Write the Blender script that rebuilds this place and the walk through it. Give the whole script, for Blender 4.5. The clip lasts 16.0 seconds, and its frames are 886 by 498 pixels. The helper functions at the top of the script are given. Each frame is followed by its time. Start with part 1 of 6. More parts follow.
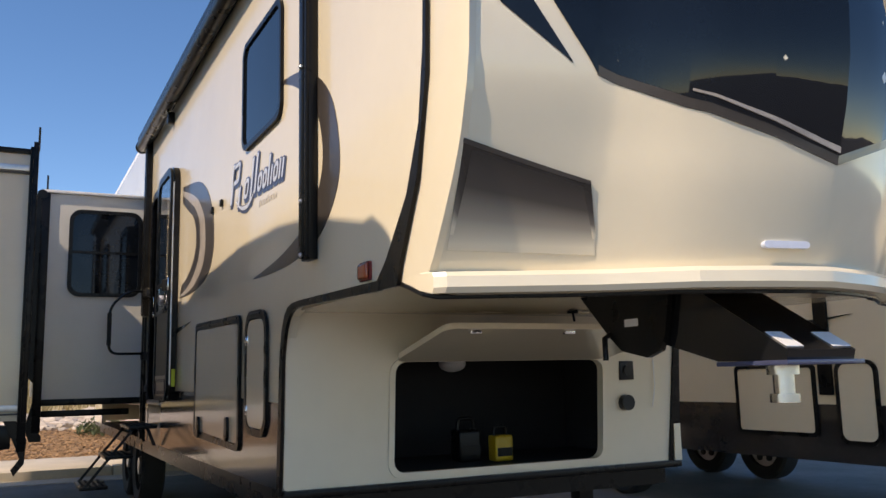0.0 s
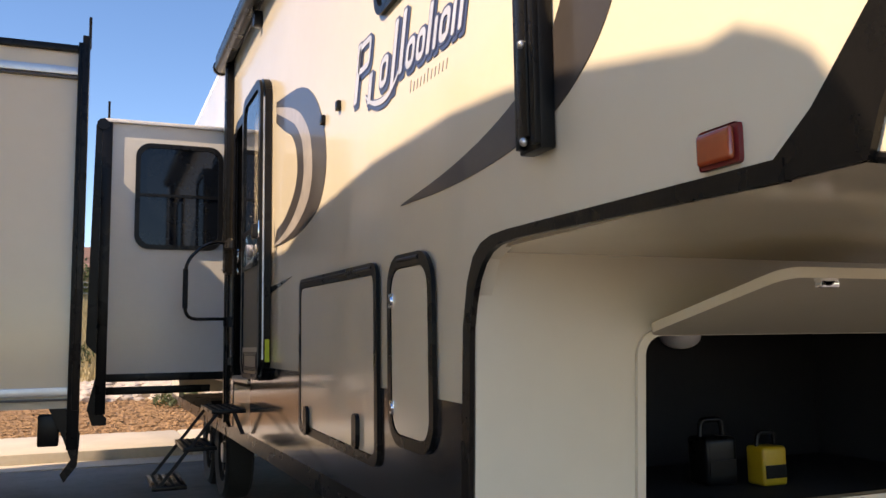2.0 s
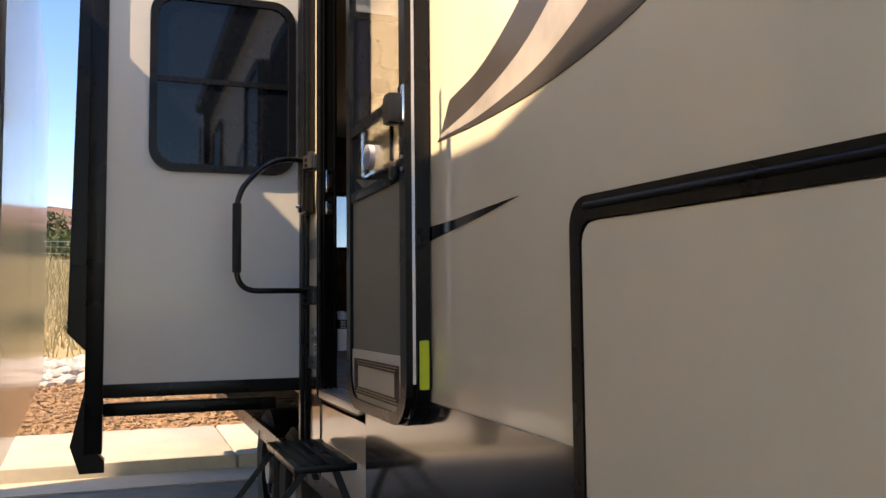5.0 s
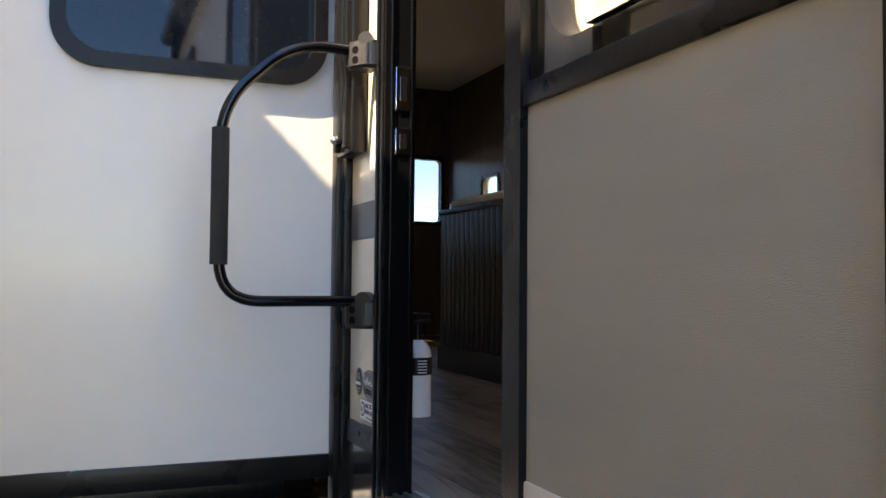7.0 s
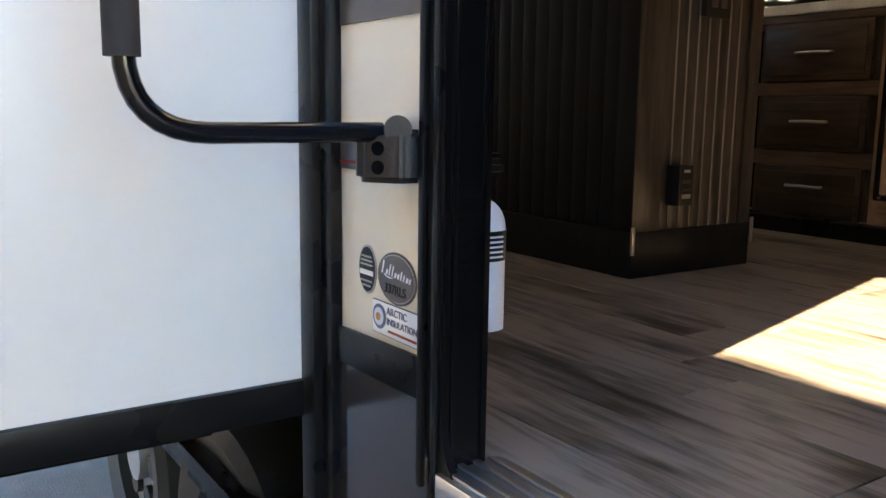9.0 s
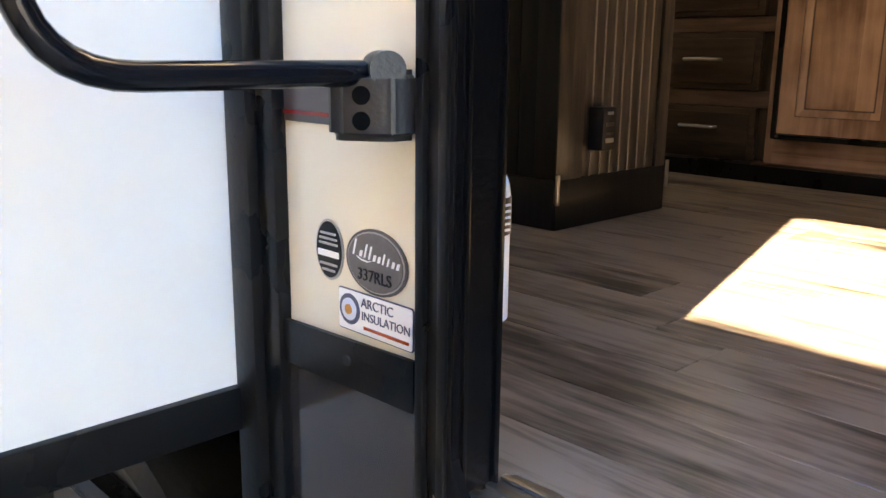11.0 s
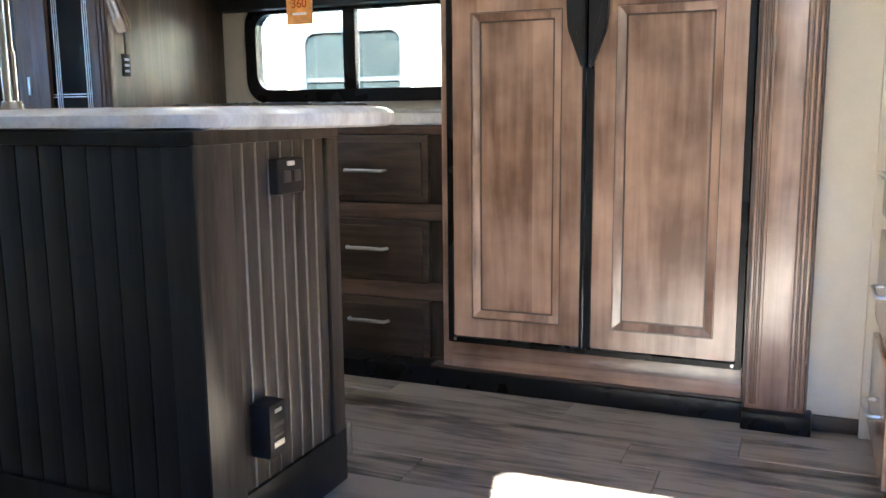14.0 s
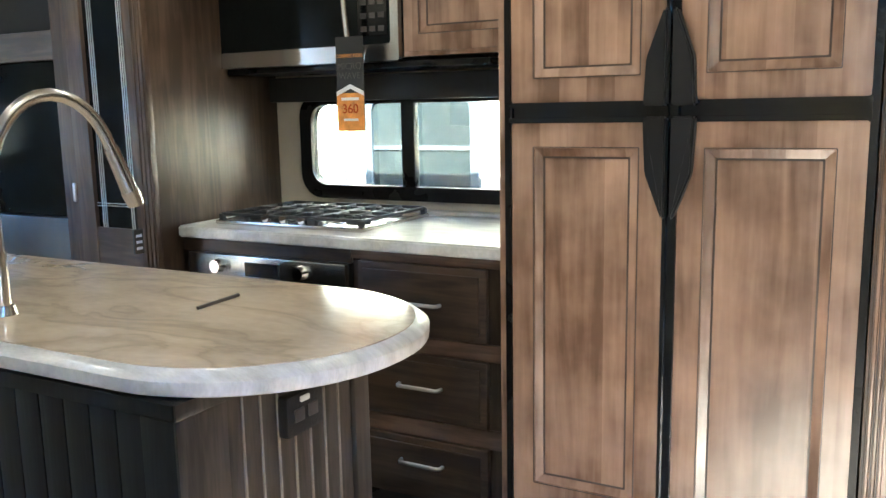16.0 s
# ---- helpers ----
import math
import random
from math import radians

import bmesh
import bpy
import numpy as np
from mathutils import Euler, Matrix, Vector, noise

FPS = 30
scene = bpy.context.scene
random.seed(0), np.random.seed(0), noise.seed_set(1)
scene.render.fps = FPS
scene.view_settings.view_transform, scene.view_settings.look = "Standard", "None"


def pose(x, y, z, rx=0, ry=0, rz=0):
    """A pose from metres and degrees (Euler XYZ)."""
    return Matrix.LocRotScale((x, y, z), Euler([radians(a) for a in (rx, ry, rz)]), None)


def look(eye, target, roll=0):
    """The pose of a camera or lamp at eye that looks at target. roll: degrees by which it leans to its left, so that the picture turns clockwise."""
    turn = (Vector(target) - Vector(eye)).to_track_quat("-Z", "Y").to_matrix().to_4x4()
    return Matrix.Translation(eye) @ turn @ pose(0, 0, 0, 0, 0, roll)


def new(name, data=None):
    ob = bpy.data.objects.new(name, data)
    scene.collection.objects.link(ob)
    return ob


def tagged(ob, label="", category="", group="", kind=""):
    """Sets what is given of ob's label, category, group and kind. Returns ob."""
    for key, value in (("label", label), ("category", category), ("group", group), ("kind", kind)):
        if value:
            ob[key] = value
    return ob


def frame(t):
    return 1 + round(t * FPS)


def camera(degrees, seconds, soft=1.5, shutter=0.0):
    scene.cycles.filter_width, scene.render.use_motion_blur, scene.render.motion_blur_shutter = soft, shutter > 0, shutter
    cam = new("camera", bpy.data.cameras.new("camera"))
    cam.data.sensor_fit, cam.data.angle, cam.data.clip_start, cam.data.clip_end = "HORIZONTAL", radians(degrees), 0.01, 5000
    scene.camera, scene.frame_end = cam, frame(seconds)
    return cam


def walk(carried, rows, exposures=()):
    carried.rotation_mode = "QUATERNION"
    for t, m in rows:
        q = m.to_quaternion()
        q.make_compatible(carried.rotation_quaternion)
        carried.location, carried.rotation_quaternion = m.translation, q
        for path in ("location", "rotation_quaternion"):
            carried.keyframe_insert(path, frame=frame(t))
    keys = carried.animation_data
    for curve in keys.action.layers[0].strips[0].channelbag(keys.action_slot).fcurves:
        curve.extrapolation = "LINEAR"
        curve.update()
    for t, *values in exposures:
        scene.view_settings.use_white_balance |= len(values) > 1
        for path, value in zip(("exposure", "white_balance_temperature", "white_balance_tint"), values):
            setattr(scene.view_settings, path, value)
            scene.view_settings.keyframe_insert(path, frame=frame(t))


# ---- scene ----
cam = camera(54.9, 16.0)
PATH = [
    (0, (-1.185, -8.432, 1.215), (-0.288, -6.669, 1.514), -1.3),
    (0.5, (-1.123, -8.007, 1.221), (-0.278, -6.215, 1.496), -1.3),
    (1, (-1.042, -7.541, 1.238), (-0.245, -5.721, 1.465), -1.8),
    (1.5, (-1.01, -7.099, 1.256), (-0.244, -5.264, 1.47), -1.2),
    (2, (-1.007, -6.629, 1.283), (-0.251, -4.791, 1.506), -0.9),
    (2.5, (-0.964, -6.132, 1.32), (-0.231, -4.283, 1.522), -0.4),
    (3, (-0.96, -5.657, 1.341), (-0.237, -3.801, 1.519), -0.3),
    (3.5, (-0.922, -5.16, 1.372), (-0.208, -3.297, 1.515), -0.5),
    (4, (-0.916, -4.693, 1.398), (-0.223, -2.822, 1.537), -0.6),
    (6.3, (-0.676, -2.386, 1.532), (0.041, -0.523, 1.662), -0.1),
    (6.5, (-0.686, -2.206, 1.556), (0.062, -0.354, 1.664), 0.3),
    (7, (-0.611, -1.819, 1.553), (0.143, 0.032, 1.629), 0.5),
    (7.5, (-0.588, -1.472, 1.554), (0.203, 0.365, 1.536), 0.7),
    (8, (-0.611, -1.194, 1.554), (0.283, 0.591, 1.429), 0.9),
    (8.5, (-0.601, -0.996, 1.536), (0.412, 0.712, 1.3), 0.8),
    (10.8, (-0.575, -0.581, 1.53), (0.741, 0.853, 1.072), 0.9),
    (11, (-0.572, -0.555, 1.526), (0.787, 0.843, 1.077), 0.6),
    (11.5, (-0.559, -0.517, 1.53), (0.948, 0.729, 1.111), 0.2),
    (12, (-0.509, -0.483, 1.544), (1.144, 0.579, 1.173), 0.1),
    (12.5, (-0.391, -0.387, 1.594), (1.363, 0.515, 1.264), -0.8),
    (13, (-0.241, -0.31, 1.73), (1.541, 0.544, 1.421), -0.8),
    (13.5, (-0.163, -0.251, 1.835), (1.638, 0.56, 1.524), -0.8),
    (14, (-0.085, -0.196, 1.979), (1.735, 0.57, 1.661), -0.6),
    (14.5, (0.006, -0.162, 2.053), (1.821, 0.606, 1.712), -0.6),
    (15, (0.139, -0.161, 2.197), (1.927, 0.665, 1.849), -1.0),
    (15.5, (0.203, -0.159, 2.301), (1.945, 0.755, 1.942), -1.2),
    (16, (0.291, -0.127, 2.383), (2.021, 0.82, 2.057), -1.1),
]
walk(cam, [(t, look(eye, target, roll)) for t, eye, target, roll in PATH],
     [(0, 0.65, 8900, 16), (2, 1.15, 10000, 20), (4, 1.5, 10600, 20), (6.3, 2.15, 10300, 17), (7, 2.95, 9600, 15), (8, 3.5, 9600, 14), (8.5, 3.7, 9500, 12), (11, 4.5, 10400, 15), (11.5, 4.5, 10200, 14), (12.5, 4.75, 7900, 9), (13, 5.0, 7000, 7), (13.5, 5.75, 6200, 6), (14, 5.65, 5800, 4), (15, 5.85, 5800, 1), (16, 5.75, 6000, 0)])

# ---- light ----
SUN = Vector((1.0, 0.264, -1.0)).normalized()
LAMP_W = 0.05
world = bpy.data.worlds.new("sky")
world.use_nodes = True
scene.world = world
sky = world.node_tree.nodes.new("ShaderNodeTexSky")
sky.sky_type, sky.sun_disc = "NISHITA", False
sky.sun_elevation, sky.sun_rotation = math.asin(-SUN.z), math.atan2(-SUN.x, -SUN.y)
sky.altitude, sky.air_density, sky.dust_density, sky.ozone_density = 2500, 0.9, 0.05, 3.0
deep = world.node_tree.nodes.new("ShaderNodeHueSaturation")
deep.inputs["Hue"].default_value, deep.inputs["Saturation"].default_value, deep.inputs["Value"].default_value = 0.503, 1.22, 0.88
world.node_tree.links.new(sky.outputs[0], deep.inputs["Color"])
world.node_tree.links.new(deep.outputs[0], world.node_tree.nodes["Background"].inputs[0])
world.node_tree.nodes["Background"].inputs[1].default_value = 0.18
sun = bpy.data.lights.new("sun", "SUN")
sun.energy, sun.angle, sun.color = 2.9, radians(0.5), (1.0, 0.95, 0.87)
sun_ob = new("sun", sun)
sun_ob.matrix_world = look(Vector((0, 0, 0)) - SUN * 30, (0, 0, 0))


# ---- materials ----
def mat(name, col, rough=0.5, metal=0.0, var=0.10, scale=5.0, bump=0.0, bscale=80.0, coat=0.0, stretch=(1, 1, 1), spec=0.5):
    """Colour with drift at two scales and fine relief."""
    m = bpy.data.materials.new(name)
    m.use_nodes = True
    n, l = m.node_tree.nodes, m.node_tree.links
    b = n["Principled BSDF"]
    b.inputs["Roughness"].default_value, b.inputs["Metallic"].default_value = rough, metal
    b.inputs["Coat Weight"].default_value = coat
    b.inputs["Coat Roughness"].default_value = 0.08
    b.inputs["Specular IOR Level"].default_value = spec
    tc, mp = n.new("ShaderNodeTexCoord"), n.new("ShaderNodeMapping")
    mp.inputs["Scale"].default_value = stretch
    l.new(tc.outputs["Object"], mp.inputs[0])
    n1, n2 = n.new("ShaderNodeTexNoise"), n.new("ShaderNodeTexNoise")
    n1.inputs["Scale"].default_value, n1.inputs["Detail"].default_value = scale, 6
    n2.inputs["Scale"].default_value, n2.inputs["Detail"].default_value = scale * 9, 4
    l.new(mp.outputs[0], n1.inputs[0]), l.new(mp.outputs[0], n2.inputs[0])
    mx = n.new("ShaderNodeMath")
    mx.operation = "MULTIPLY_ADD"
    l.new(n2.outputs[0], mx.inputs[0])
    mx.inputs[1].default_value = 0.4
    l.new(n1.outputs[0], mx.inputs[2])
    rp = n.new("ShaderNodeValToRGB")
    rp.color_ramp.elements[0].position, rp.color_ramp.elements[1].position = 0.4, 1.0
    rp.color_ramp.elements[0].color = (*[c * (1 - var) for c in col], 1)
    rp.color_ramp.elements[1].color = (*[min(1, c * (1 + var)) for c in col], 1)
    l.new(mx.outputs[0], rp.inputs[0]), l.new(rp.outputs[0], b.inputs["Base Color"])
    if rough > 0.1 and metal < 0.5:
        rr = n.new("ShaderNodeMapRange")
        rr.inputs[3].default_value, rr.inputs[4].default_value = rough * 0.85, min(1, rough * 1.15)
        l.new(n1.outputs[0], rr.inputs[0]), l.new(rr.outputs[0], b.inputs["Roughness"])
    if bump:
        n3, bp = n.new("ShaderNodeTexNoise"), n.new("ShaderNodeBump")
        n3.inputs["Scale"].default_value, n3.inputs["Detail"].default_value = bscale, 5
        l.new(mp.outputs[0], n3.inputs[0]), l.new(n3.outputs[0], bp.inputs["Height"])
        bp.inputs["Strength"].default_value, bp.inputs["Distance"].default_value = bump, 0.01
        l.new(bp.outputs[0], b.inputs["Normal"])
    return m


def wood(name, dark, light, rough=0.35, axis="z", scale=1.0, random_tint=0.0, coat=0.2, fine=0.35, stave=0.0, figure=1.0):
    """Grain that runs along one axis, with blotches and pores."""
    m = bpy.data.materials.new(name)
    m.use_nodes = True
    n, l = m.node_tree.nodes, m.node_tree.links
    b = n["Principled BSDF"]
    b.inputs["Coat Weight"].default_value, b.inputs["Coat Roughness"].default_value = coat, 0.25
    tc, mp = n.new("ShaderNodeTexCoord"), n.new("ShaderNodeMapping")
    long, wide = 1.2 * scale, 14 * scale
    mp.inputs["Scale"].default_value = (long if axis == "x" else wide, long if axis == "y" else wide, long if axis == "z" else wide)
    oi = n.new("ShaderNodeObjectInfo")
    ad = n.new("ShaderNodeVectorMath")
    ad.operation = "MULTIPLY_ADD"
    ad.inputs[1].default_value = (7, 5, 9)
    cx = n.new("ShaderNodeCombineXYZ")
    for i in range(3):
        l.new(oi.outputs["Random"], cx.inputs[i])
    l.new(cx.outputs[0], ad.inputs[0]), l.new(tc.outputs["Object"], ad.inputs[2])
    l.new(ad.outputs[0], mp.inputs[0])
    grain, blotch, pore = n.new("ShaderNodeTexNoise"), n.new("ShaderNodeTexNoise"), n.new("ShaderNodeTexNoise")
    grain.inputs["Scale"].default_value, grain.inputs["Detail"].default_value, grain.inputs["Distortion"].default_value = 1.6, 8, 1.2
    blotch.inputs["Scale"].default_value, blotch.inputs["Detail"].default_value = 5, 4
    pore.inputs["Scale"].default_value, pore.inputs["Detail"].default_value = 9, 3
    l.new(mp.outputs[0], grain.inputs[0]), l.new(ad.outputs[0], blotch.inputs[0]), l.new(mp.outputs[0], pore.inputs[0])
    a1, a2, a3 = n.new("ShaderNodeMath"), n.new("ShaderNodeMath"), n.new("ShaderNodeMath")
    for a, src, k in ((a1, blotch, 0.6), (a2, pore, fine)):
        a.operation = "MULTIPLY_ADD"
        a.inputs[1].default_value = k
        l.new(src.outputs[0], a.inputs[0])
    a0 = n.new("ShaderNodeMath")
    a0.operation = "MULTIPLY_ADD"
    a0.inputs[1].default_value, a0.inputs[2].default_value = figure, 0.5 * (1 - figure)
    l.new(grain.outputs[0], a0.inputs[0]), l.new(a0.outputs[0], a1.inputs[2]), l.new(a1.outputs[0], a2.inputs[2])
    a3.operation = "MULTIPLY_ADD"
    a3.inputs[1].default_value = random_tint
    l.new(oi.outputs["Random"], a3.inputs[0]), l.new(a2.outputs[0], a3.inputs[2])
    last = a3
    if stave:
        # glued-up staves of slightly different tone across the panel
        sp, dv, fl, wn, a4 = n.new("ShaderNodeSeparateXYZ"), n.new("ShaderNodeMath"), n.new("ShaderNodeMath"), n.new("ShaderNodeTexWhiteNoise"), n.new("ShaderNodeMath")
        dv.operation, fl.operation, a4.operation, wn.noise_dimensions = "DIVIDE", "FLOOR", "MULTIPLY_ADD", "1D"
        dv.inputs[1].default_value, a4.inputs[1].default_value = stave, 0.13
        l.new(ad.outputs[0], sp.inputs[0]), l.new(sp.outputs["Z" if axis == "y" else "Y"], dv.inputs[0]), l.new(dv.outputs[0], fl.inputs[0])
        l.new(fl.outputs[0], wn.inputs["W"]), l.new(wn.outputs["Value"], a4.inputs[0]), l.new(a3.outputs[0], a4.inputs[2])
        last = a4
    rp = n.new("ShaderNodeValToRGB")
    rp.color_ramp.elements[0].position, rp.color_ramp.elements[1].position = 0.72, 1.22 + random_tint * 0.5
    rp.color_ramp.elements[1].position = min(1.0, rp.color_ramp.elements[1].position)
    sc = n.new("ShaderNodeMath")
    sc.operation = "MULTIPLY"
    sc.inputs[1].default_value = 0.88
    l.new(last.outputs[0], sc.inputs[0]), l.new(sc.outputs[0], rp.inputs[0])
    rp.color_ramp.elements[0].color, rp.color_ramp.elements[1].color = (*dark, 1), (*light, 1)
    l.new(rp.outputs[0], b.inputs["Base Color"])
    b.inputs["Roughness"].default_value = rough
    bp = n.new("ShaderNodeBump")
    bp.inputs["Strength"].default_value, bp.inputs["Distance"].default_value = 0.15, 0.003
    l.new(a2.outputs[0], bp.inputs["Height"]), l.new(bp.outputs[0], b.inputs["Normal"])
    return m


def glow(name, col, strength):
    m = bpy.data.materials.new(name)
    m.use_nodes = True
    b = m.node_tree.nodes["Principled BSDF"]
    b.inputs["Base Color"].default_value = (*col, 1)
    b.inputs["Emission Color"].default_value, b.inputs["Emission Strength"].default_value = (*col, 1), strength
    return m


def glass(name, col, rough=0.0, trans=1.0):
    m = bpy.data.materials.new(name)
    m.use_nodes = True
    b = m.node_tree.nodes["Principled BSDF"]
    b.inputs["Base Color"].default_value = (*col, 1)
    b.inputs["Roughness"].default_value, b.inputs["Transmission Weight"].default_value, b.inputs["IOR"].default_value = rough, trans, 1.45
    return m


CREAM = mat("cream_gelcoat", (0.79, 0.705, 0.545), 0.22, var=0.03, scale=1.5, coat=0.6, bump=0.02, bscale=3)
SLIDE = mat("offwhite_fibreglass", (0.74, 0.72, 0.66), 0.32, var=0.04, scale=2, coat=0.3, bump=0.03, bscale=4)
BLACK = mat("black_trim", (0.0075, 0.0072, 0.0072), 0.28, var=0.25, scale=6, bump=0.05, spec=0.20)
GLOSSBLACK = mat("black_gloss_paint", (0.007, 0.008, 0.010), 0.12, var=0.2, coat=0.2, spec=0.35)
JAMB = mat("black_jamb_extrusion", (0.0042, 0.0041, 0.0040), 0.24, var=0.2, bump=0.08, bscale=150, spec=0.22)
DOORBLACK = mat("black_plastic", (0.011, 0.011, 0.012), 0.4, var=0.2, bump=0.12, bscale=300, spec=0.3)
SKIRT = mat("dark_bronze_paint", (0.035, 0.032, 0.032), 0.18, var=0.2, scale=3, coat=0.7)
GREY = mat("grey_decal", (0.055, 0.047, 0.043), 0.3, var=0.3, scale=2, coat=0.4)
SILVER = mat("silver_decal", (0.42, 0.38, 0.35), 0.3, var=0.35, scale=2, coat=0.4)
NAVY = mat("navy_decal", (0.05, 0.06, 0.12), 0.3, var=0.2, coat=0.4)
WHITE = mat("white_paint", (0.8, 0.8, 0.8), 0.4, var=0.04)
PALE = mat("pale_blue_decal", (0.55, 0.60, 0.72), 0.3, var=0.1)
ALU = mat("brushed_aluminium", (0.62, 0.62, 0.62), 0.35, 1.0, var=0.1, scale=20, stretch=(1, 0.1, 1))
STEEL = mat("stainless_steel", (0.58, 0.56, 0.53), 0.25, 1.0, var=0.08, scale=12, stretch=(1, 0.15, 1))
CHROME = mat("chrome", (0.85, 0.85, 0.86), 0.08, 1.0, var=0.03)
AMBER = mat("amber_lens", (0.40, 0.055, 0.012), 0.15, var=0.2, coat=0.8)
RED = mat("red_lens", (0.22, 0.02, 0.02), 0.2, var=0.1)
YELLOW = mat("yellow_plastic", (0.58, 0.34, 0.02), 0.4, var=0.1)
STICKER = mat("yellow_sticker", (0.65, 0.72, 0.05), 0.5, var=0.05)
RUBBER = mat("black_rubber", (0.022, 0.022, 0.022), 0.75, var=0.25, bump=0.2, bscale=60)
ASPHALT = mat("asphalt", (0.195, 0.180, 0.165), 0.9, var=0.35, scale=1.2, bump=0.6, bscale=120)
CONCRETE = mat("pale_concrete", (0.52, 0.46, 0.38), 0.85, var=0.15, scale=2, bump=0.3, bscale=60)
MULCH = mat("tan_mulch", (0.32, 0.19, 0.10), 0.95, var=0.5, scale=14, bump=1.0, bscale=30)
STONE = mat("pale_stones", (0.55, 0.47, 0.40), 0.9, var=0.35, scale=6, bump=0.4, bscale=20)
DRYGRASS = mat("dry_ground", (0.36, 0.28, 0.15), 0.95, var=0.35, scale=0.5, bump=0.5, bscale=8)
REDROCK = mat("red_rock", (0.22, 0.13, 0.11), 0.95, var=0.5, scale=0.02, bump=0.5, bscale=0.2, stretch=(0.3, 0.3, 6))
LEAF = mat("green_leaf", (0.06, 0.085, 0.03), 0.7, var=0.4, scale=4)
SAGE = mat("sage_leaf", (0.10, 0.13, 0.06), 0.75, var=0.4, scale=4)
BARK = mat("bark", (0.12, 0.09, 0.07), 0.9, var=0.3, bump=0.5)
STRAW = mat("straw_blades", (0.42, 0.33, 0.17), 0.85, var=0.3, scale=3)
TINT = mat("tinted_glass", (0.006, 0.009, 0.014), 0.03, var=0.05, spec=0.35)
CLEAR = glass("clear_glass", (0.93, 0.97, 0.96))
DOORGLASS = glass("tinted_door_glass", (0.50, 0.49, 0.49))
BRONZEGLASS = glass("tinted_window_glass", (0.45, 0.49, 0.485))
PRIVACY = glass("privacy_window_glass", (0.30, 0.34, 0.37))
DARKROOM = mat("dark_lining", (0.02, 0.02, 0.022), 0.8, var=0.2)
CHERRY = wood("glazed_maple", (0.160, 0.090, 0.058), (0.44, 0.278, 0.194), 0.25, scale=0.45, coat=0.9, fine=0.20, stave=0.075, figure=0.45)
CHERRYX = wood("glazed_maple_level", (0.160, 0.090, 0.058), (0.44, 0.278, 0.194), 0.25, "y", scale=0.45, coat=0.9, fine=0.20, stave=0.075, figure=0.45)
DARKWOOD = wood("espresso_wood", (0.022, 0.013, 0.0075), (0.060, 0.037, 0.023), 0.42)
DARKWOODY = wood("espresso_wood_level", (0.022, 0.013, 0.0075), (0.060, 0.037, 0.023), 0.42, "y")
MIDWOOD = wood("walnut_stained_rail", (0.060, 0.036, 0.024), (0.135, 0.083, 0.056), 0.4, "y")
HUTCHWOOD = wood("walnut_stained_maple", (0.055, 0.034, 0.022), (0.125, 0.080, 0.053), 0.42, fine=0.2)
HUTCHY = wood("walnut_stained_maple_level", (0.055, 0.034, 0.022), (0.125, 0.080, 0.053), 0.42, "y", fine=0.2)
GLAZE = mat("dark_glaze_line", (0.062, 0.036, 0.024), 0.4, var=0.3)
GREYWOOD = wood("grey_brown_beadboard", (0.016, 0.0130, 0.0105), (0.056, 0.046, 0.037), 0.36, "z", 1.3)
BEADLINE = mat("pale_bead_glaze", (0.22, 0.195, 0.165), 0.3, var=0.3, scale=8, coat=0.3)
# island long side, carcass and base rails: much darker than the end boards
NEARBLACK = wood("near_black_beadboard", (0.0045, 0.0052, 0.0055), (0.0105, 0.0122, 0.0125), 0.34, "z", 1.2, coat=0.0)
NEARBLACK.node_tree.nodes["Principled BSDF"].inputs["Specular IOR Level"].default_value = 0.3
VINYL = wood("grey_oak_vinyl", (0.033, 0.0265, 0.021), (0.275, 0.224, 0.180), 0.40, "y", 1.0, 0.20, 0.1)
WALLVINYL = mat("beige_wallboard", (0.62, 0.56, 0.46), 0.6, var=0.05, scale=12, bump=0.05, bscale=200)
STONETOP = mat("beige_solid_surface", (0.62, 0.515, 0.41), 0.14, var=0.22, scale=3.4, coat=0.6, stretch=(2.2, 1.0, 1))
n_, l_ = STONETOP.node_tree.nodes, STONETOP.node_tree.links
vein = n_.new("ShaderNodeTexNoise")
vein.inputs["Scale"].default_value, vein.inputs["Detail"].default_value, vein.inputs["Distortion"].default_value = 2.6, 9, 1.4
l_.new([q for q in n_ if q.type == "MAPPING"][0].outputs[0], vein.inputs[0])
vr = n_.new("ShaderNodeValToRGB")
for pos, val in ((0.36, 1.05), (0.44, 0.86), (0.50, 0.60), (0.53, 0.88), (0.64, 1.10)):
    e_ = vr.color_ramp.elements.new(pos)
    e_.color = (val, val * 0.97, val * 0.93, 1)
vr.color_ramp.elements.remove(vr.color_ramp.elements[0])
vr.color_ramp.elements.remove(vr.color_ramp.elements[-1])
vm = n_.new("ShaderNodeMixRGB")
vm.blend_type, vm.inputs[0].default_value = "MULTIPLY", 0.55
l_.new(vein.outputs[0], vr.inputs[0]), l_.new(vr.outputs[0], vm.inputs[2])
l_.new([q for q in n_ if q.type == "VALTORGB"][0].outputs[0], vm.inputs[1]), l_.new(vm.outputs[0], n_["Principled BSDF"].inputs["Base Color"])
BADGE = mat("badge_grey", (0.11, 0.095, 0.09), 0.3, var=0.3, scale=30)
TOPEDGE = mat("pale_worktop_edge", (0.57, 0.56, 0.55), 0.3, var=0.34, scale=9, coat=0.3, stretch=(4, 1, 1))
CEIL = mat("pale_ceiling", (0.46, 0.43, 0.38), 0.7, var=0.04)
CAST = mat("cast_iron", (0.02, 0.02, 0.022), 0.55, var=0.3, bump=0.3, bscale=200)
PAPER = mat("black_card", (0.015, 0.015, 0.015), 0.5, var=0.2)
ORANGE = mat("orange_print", (0.72, 0.28, 0.06), 0.5, var=0.5, scale=25)
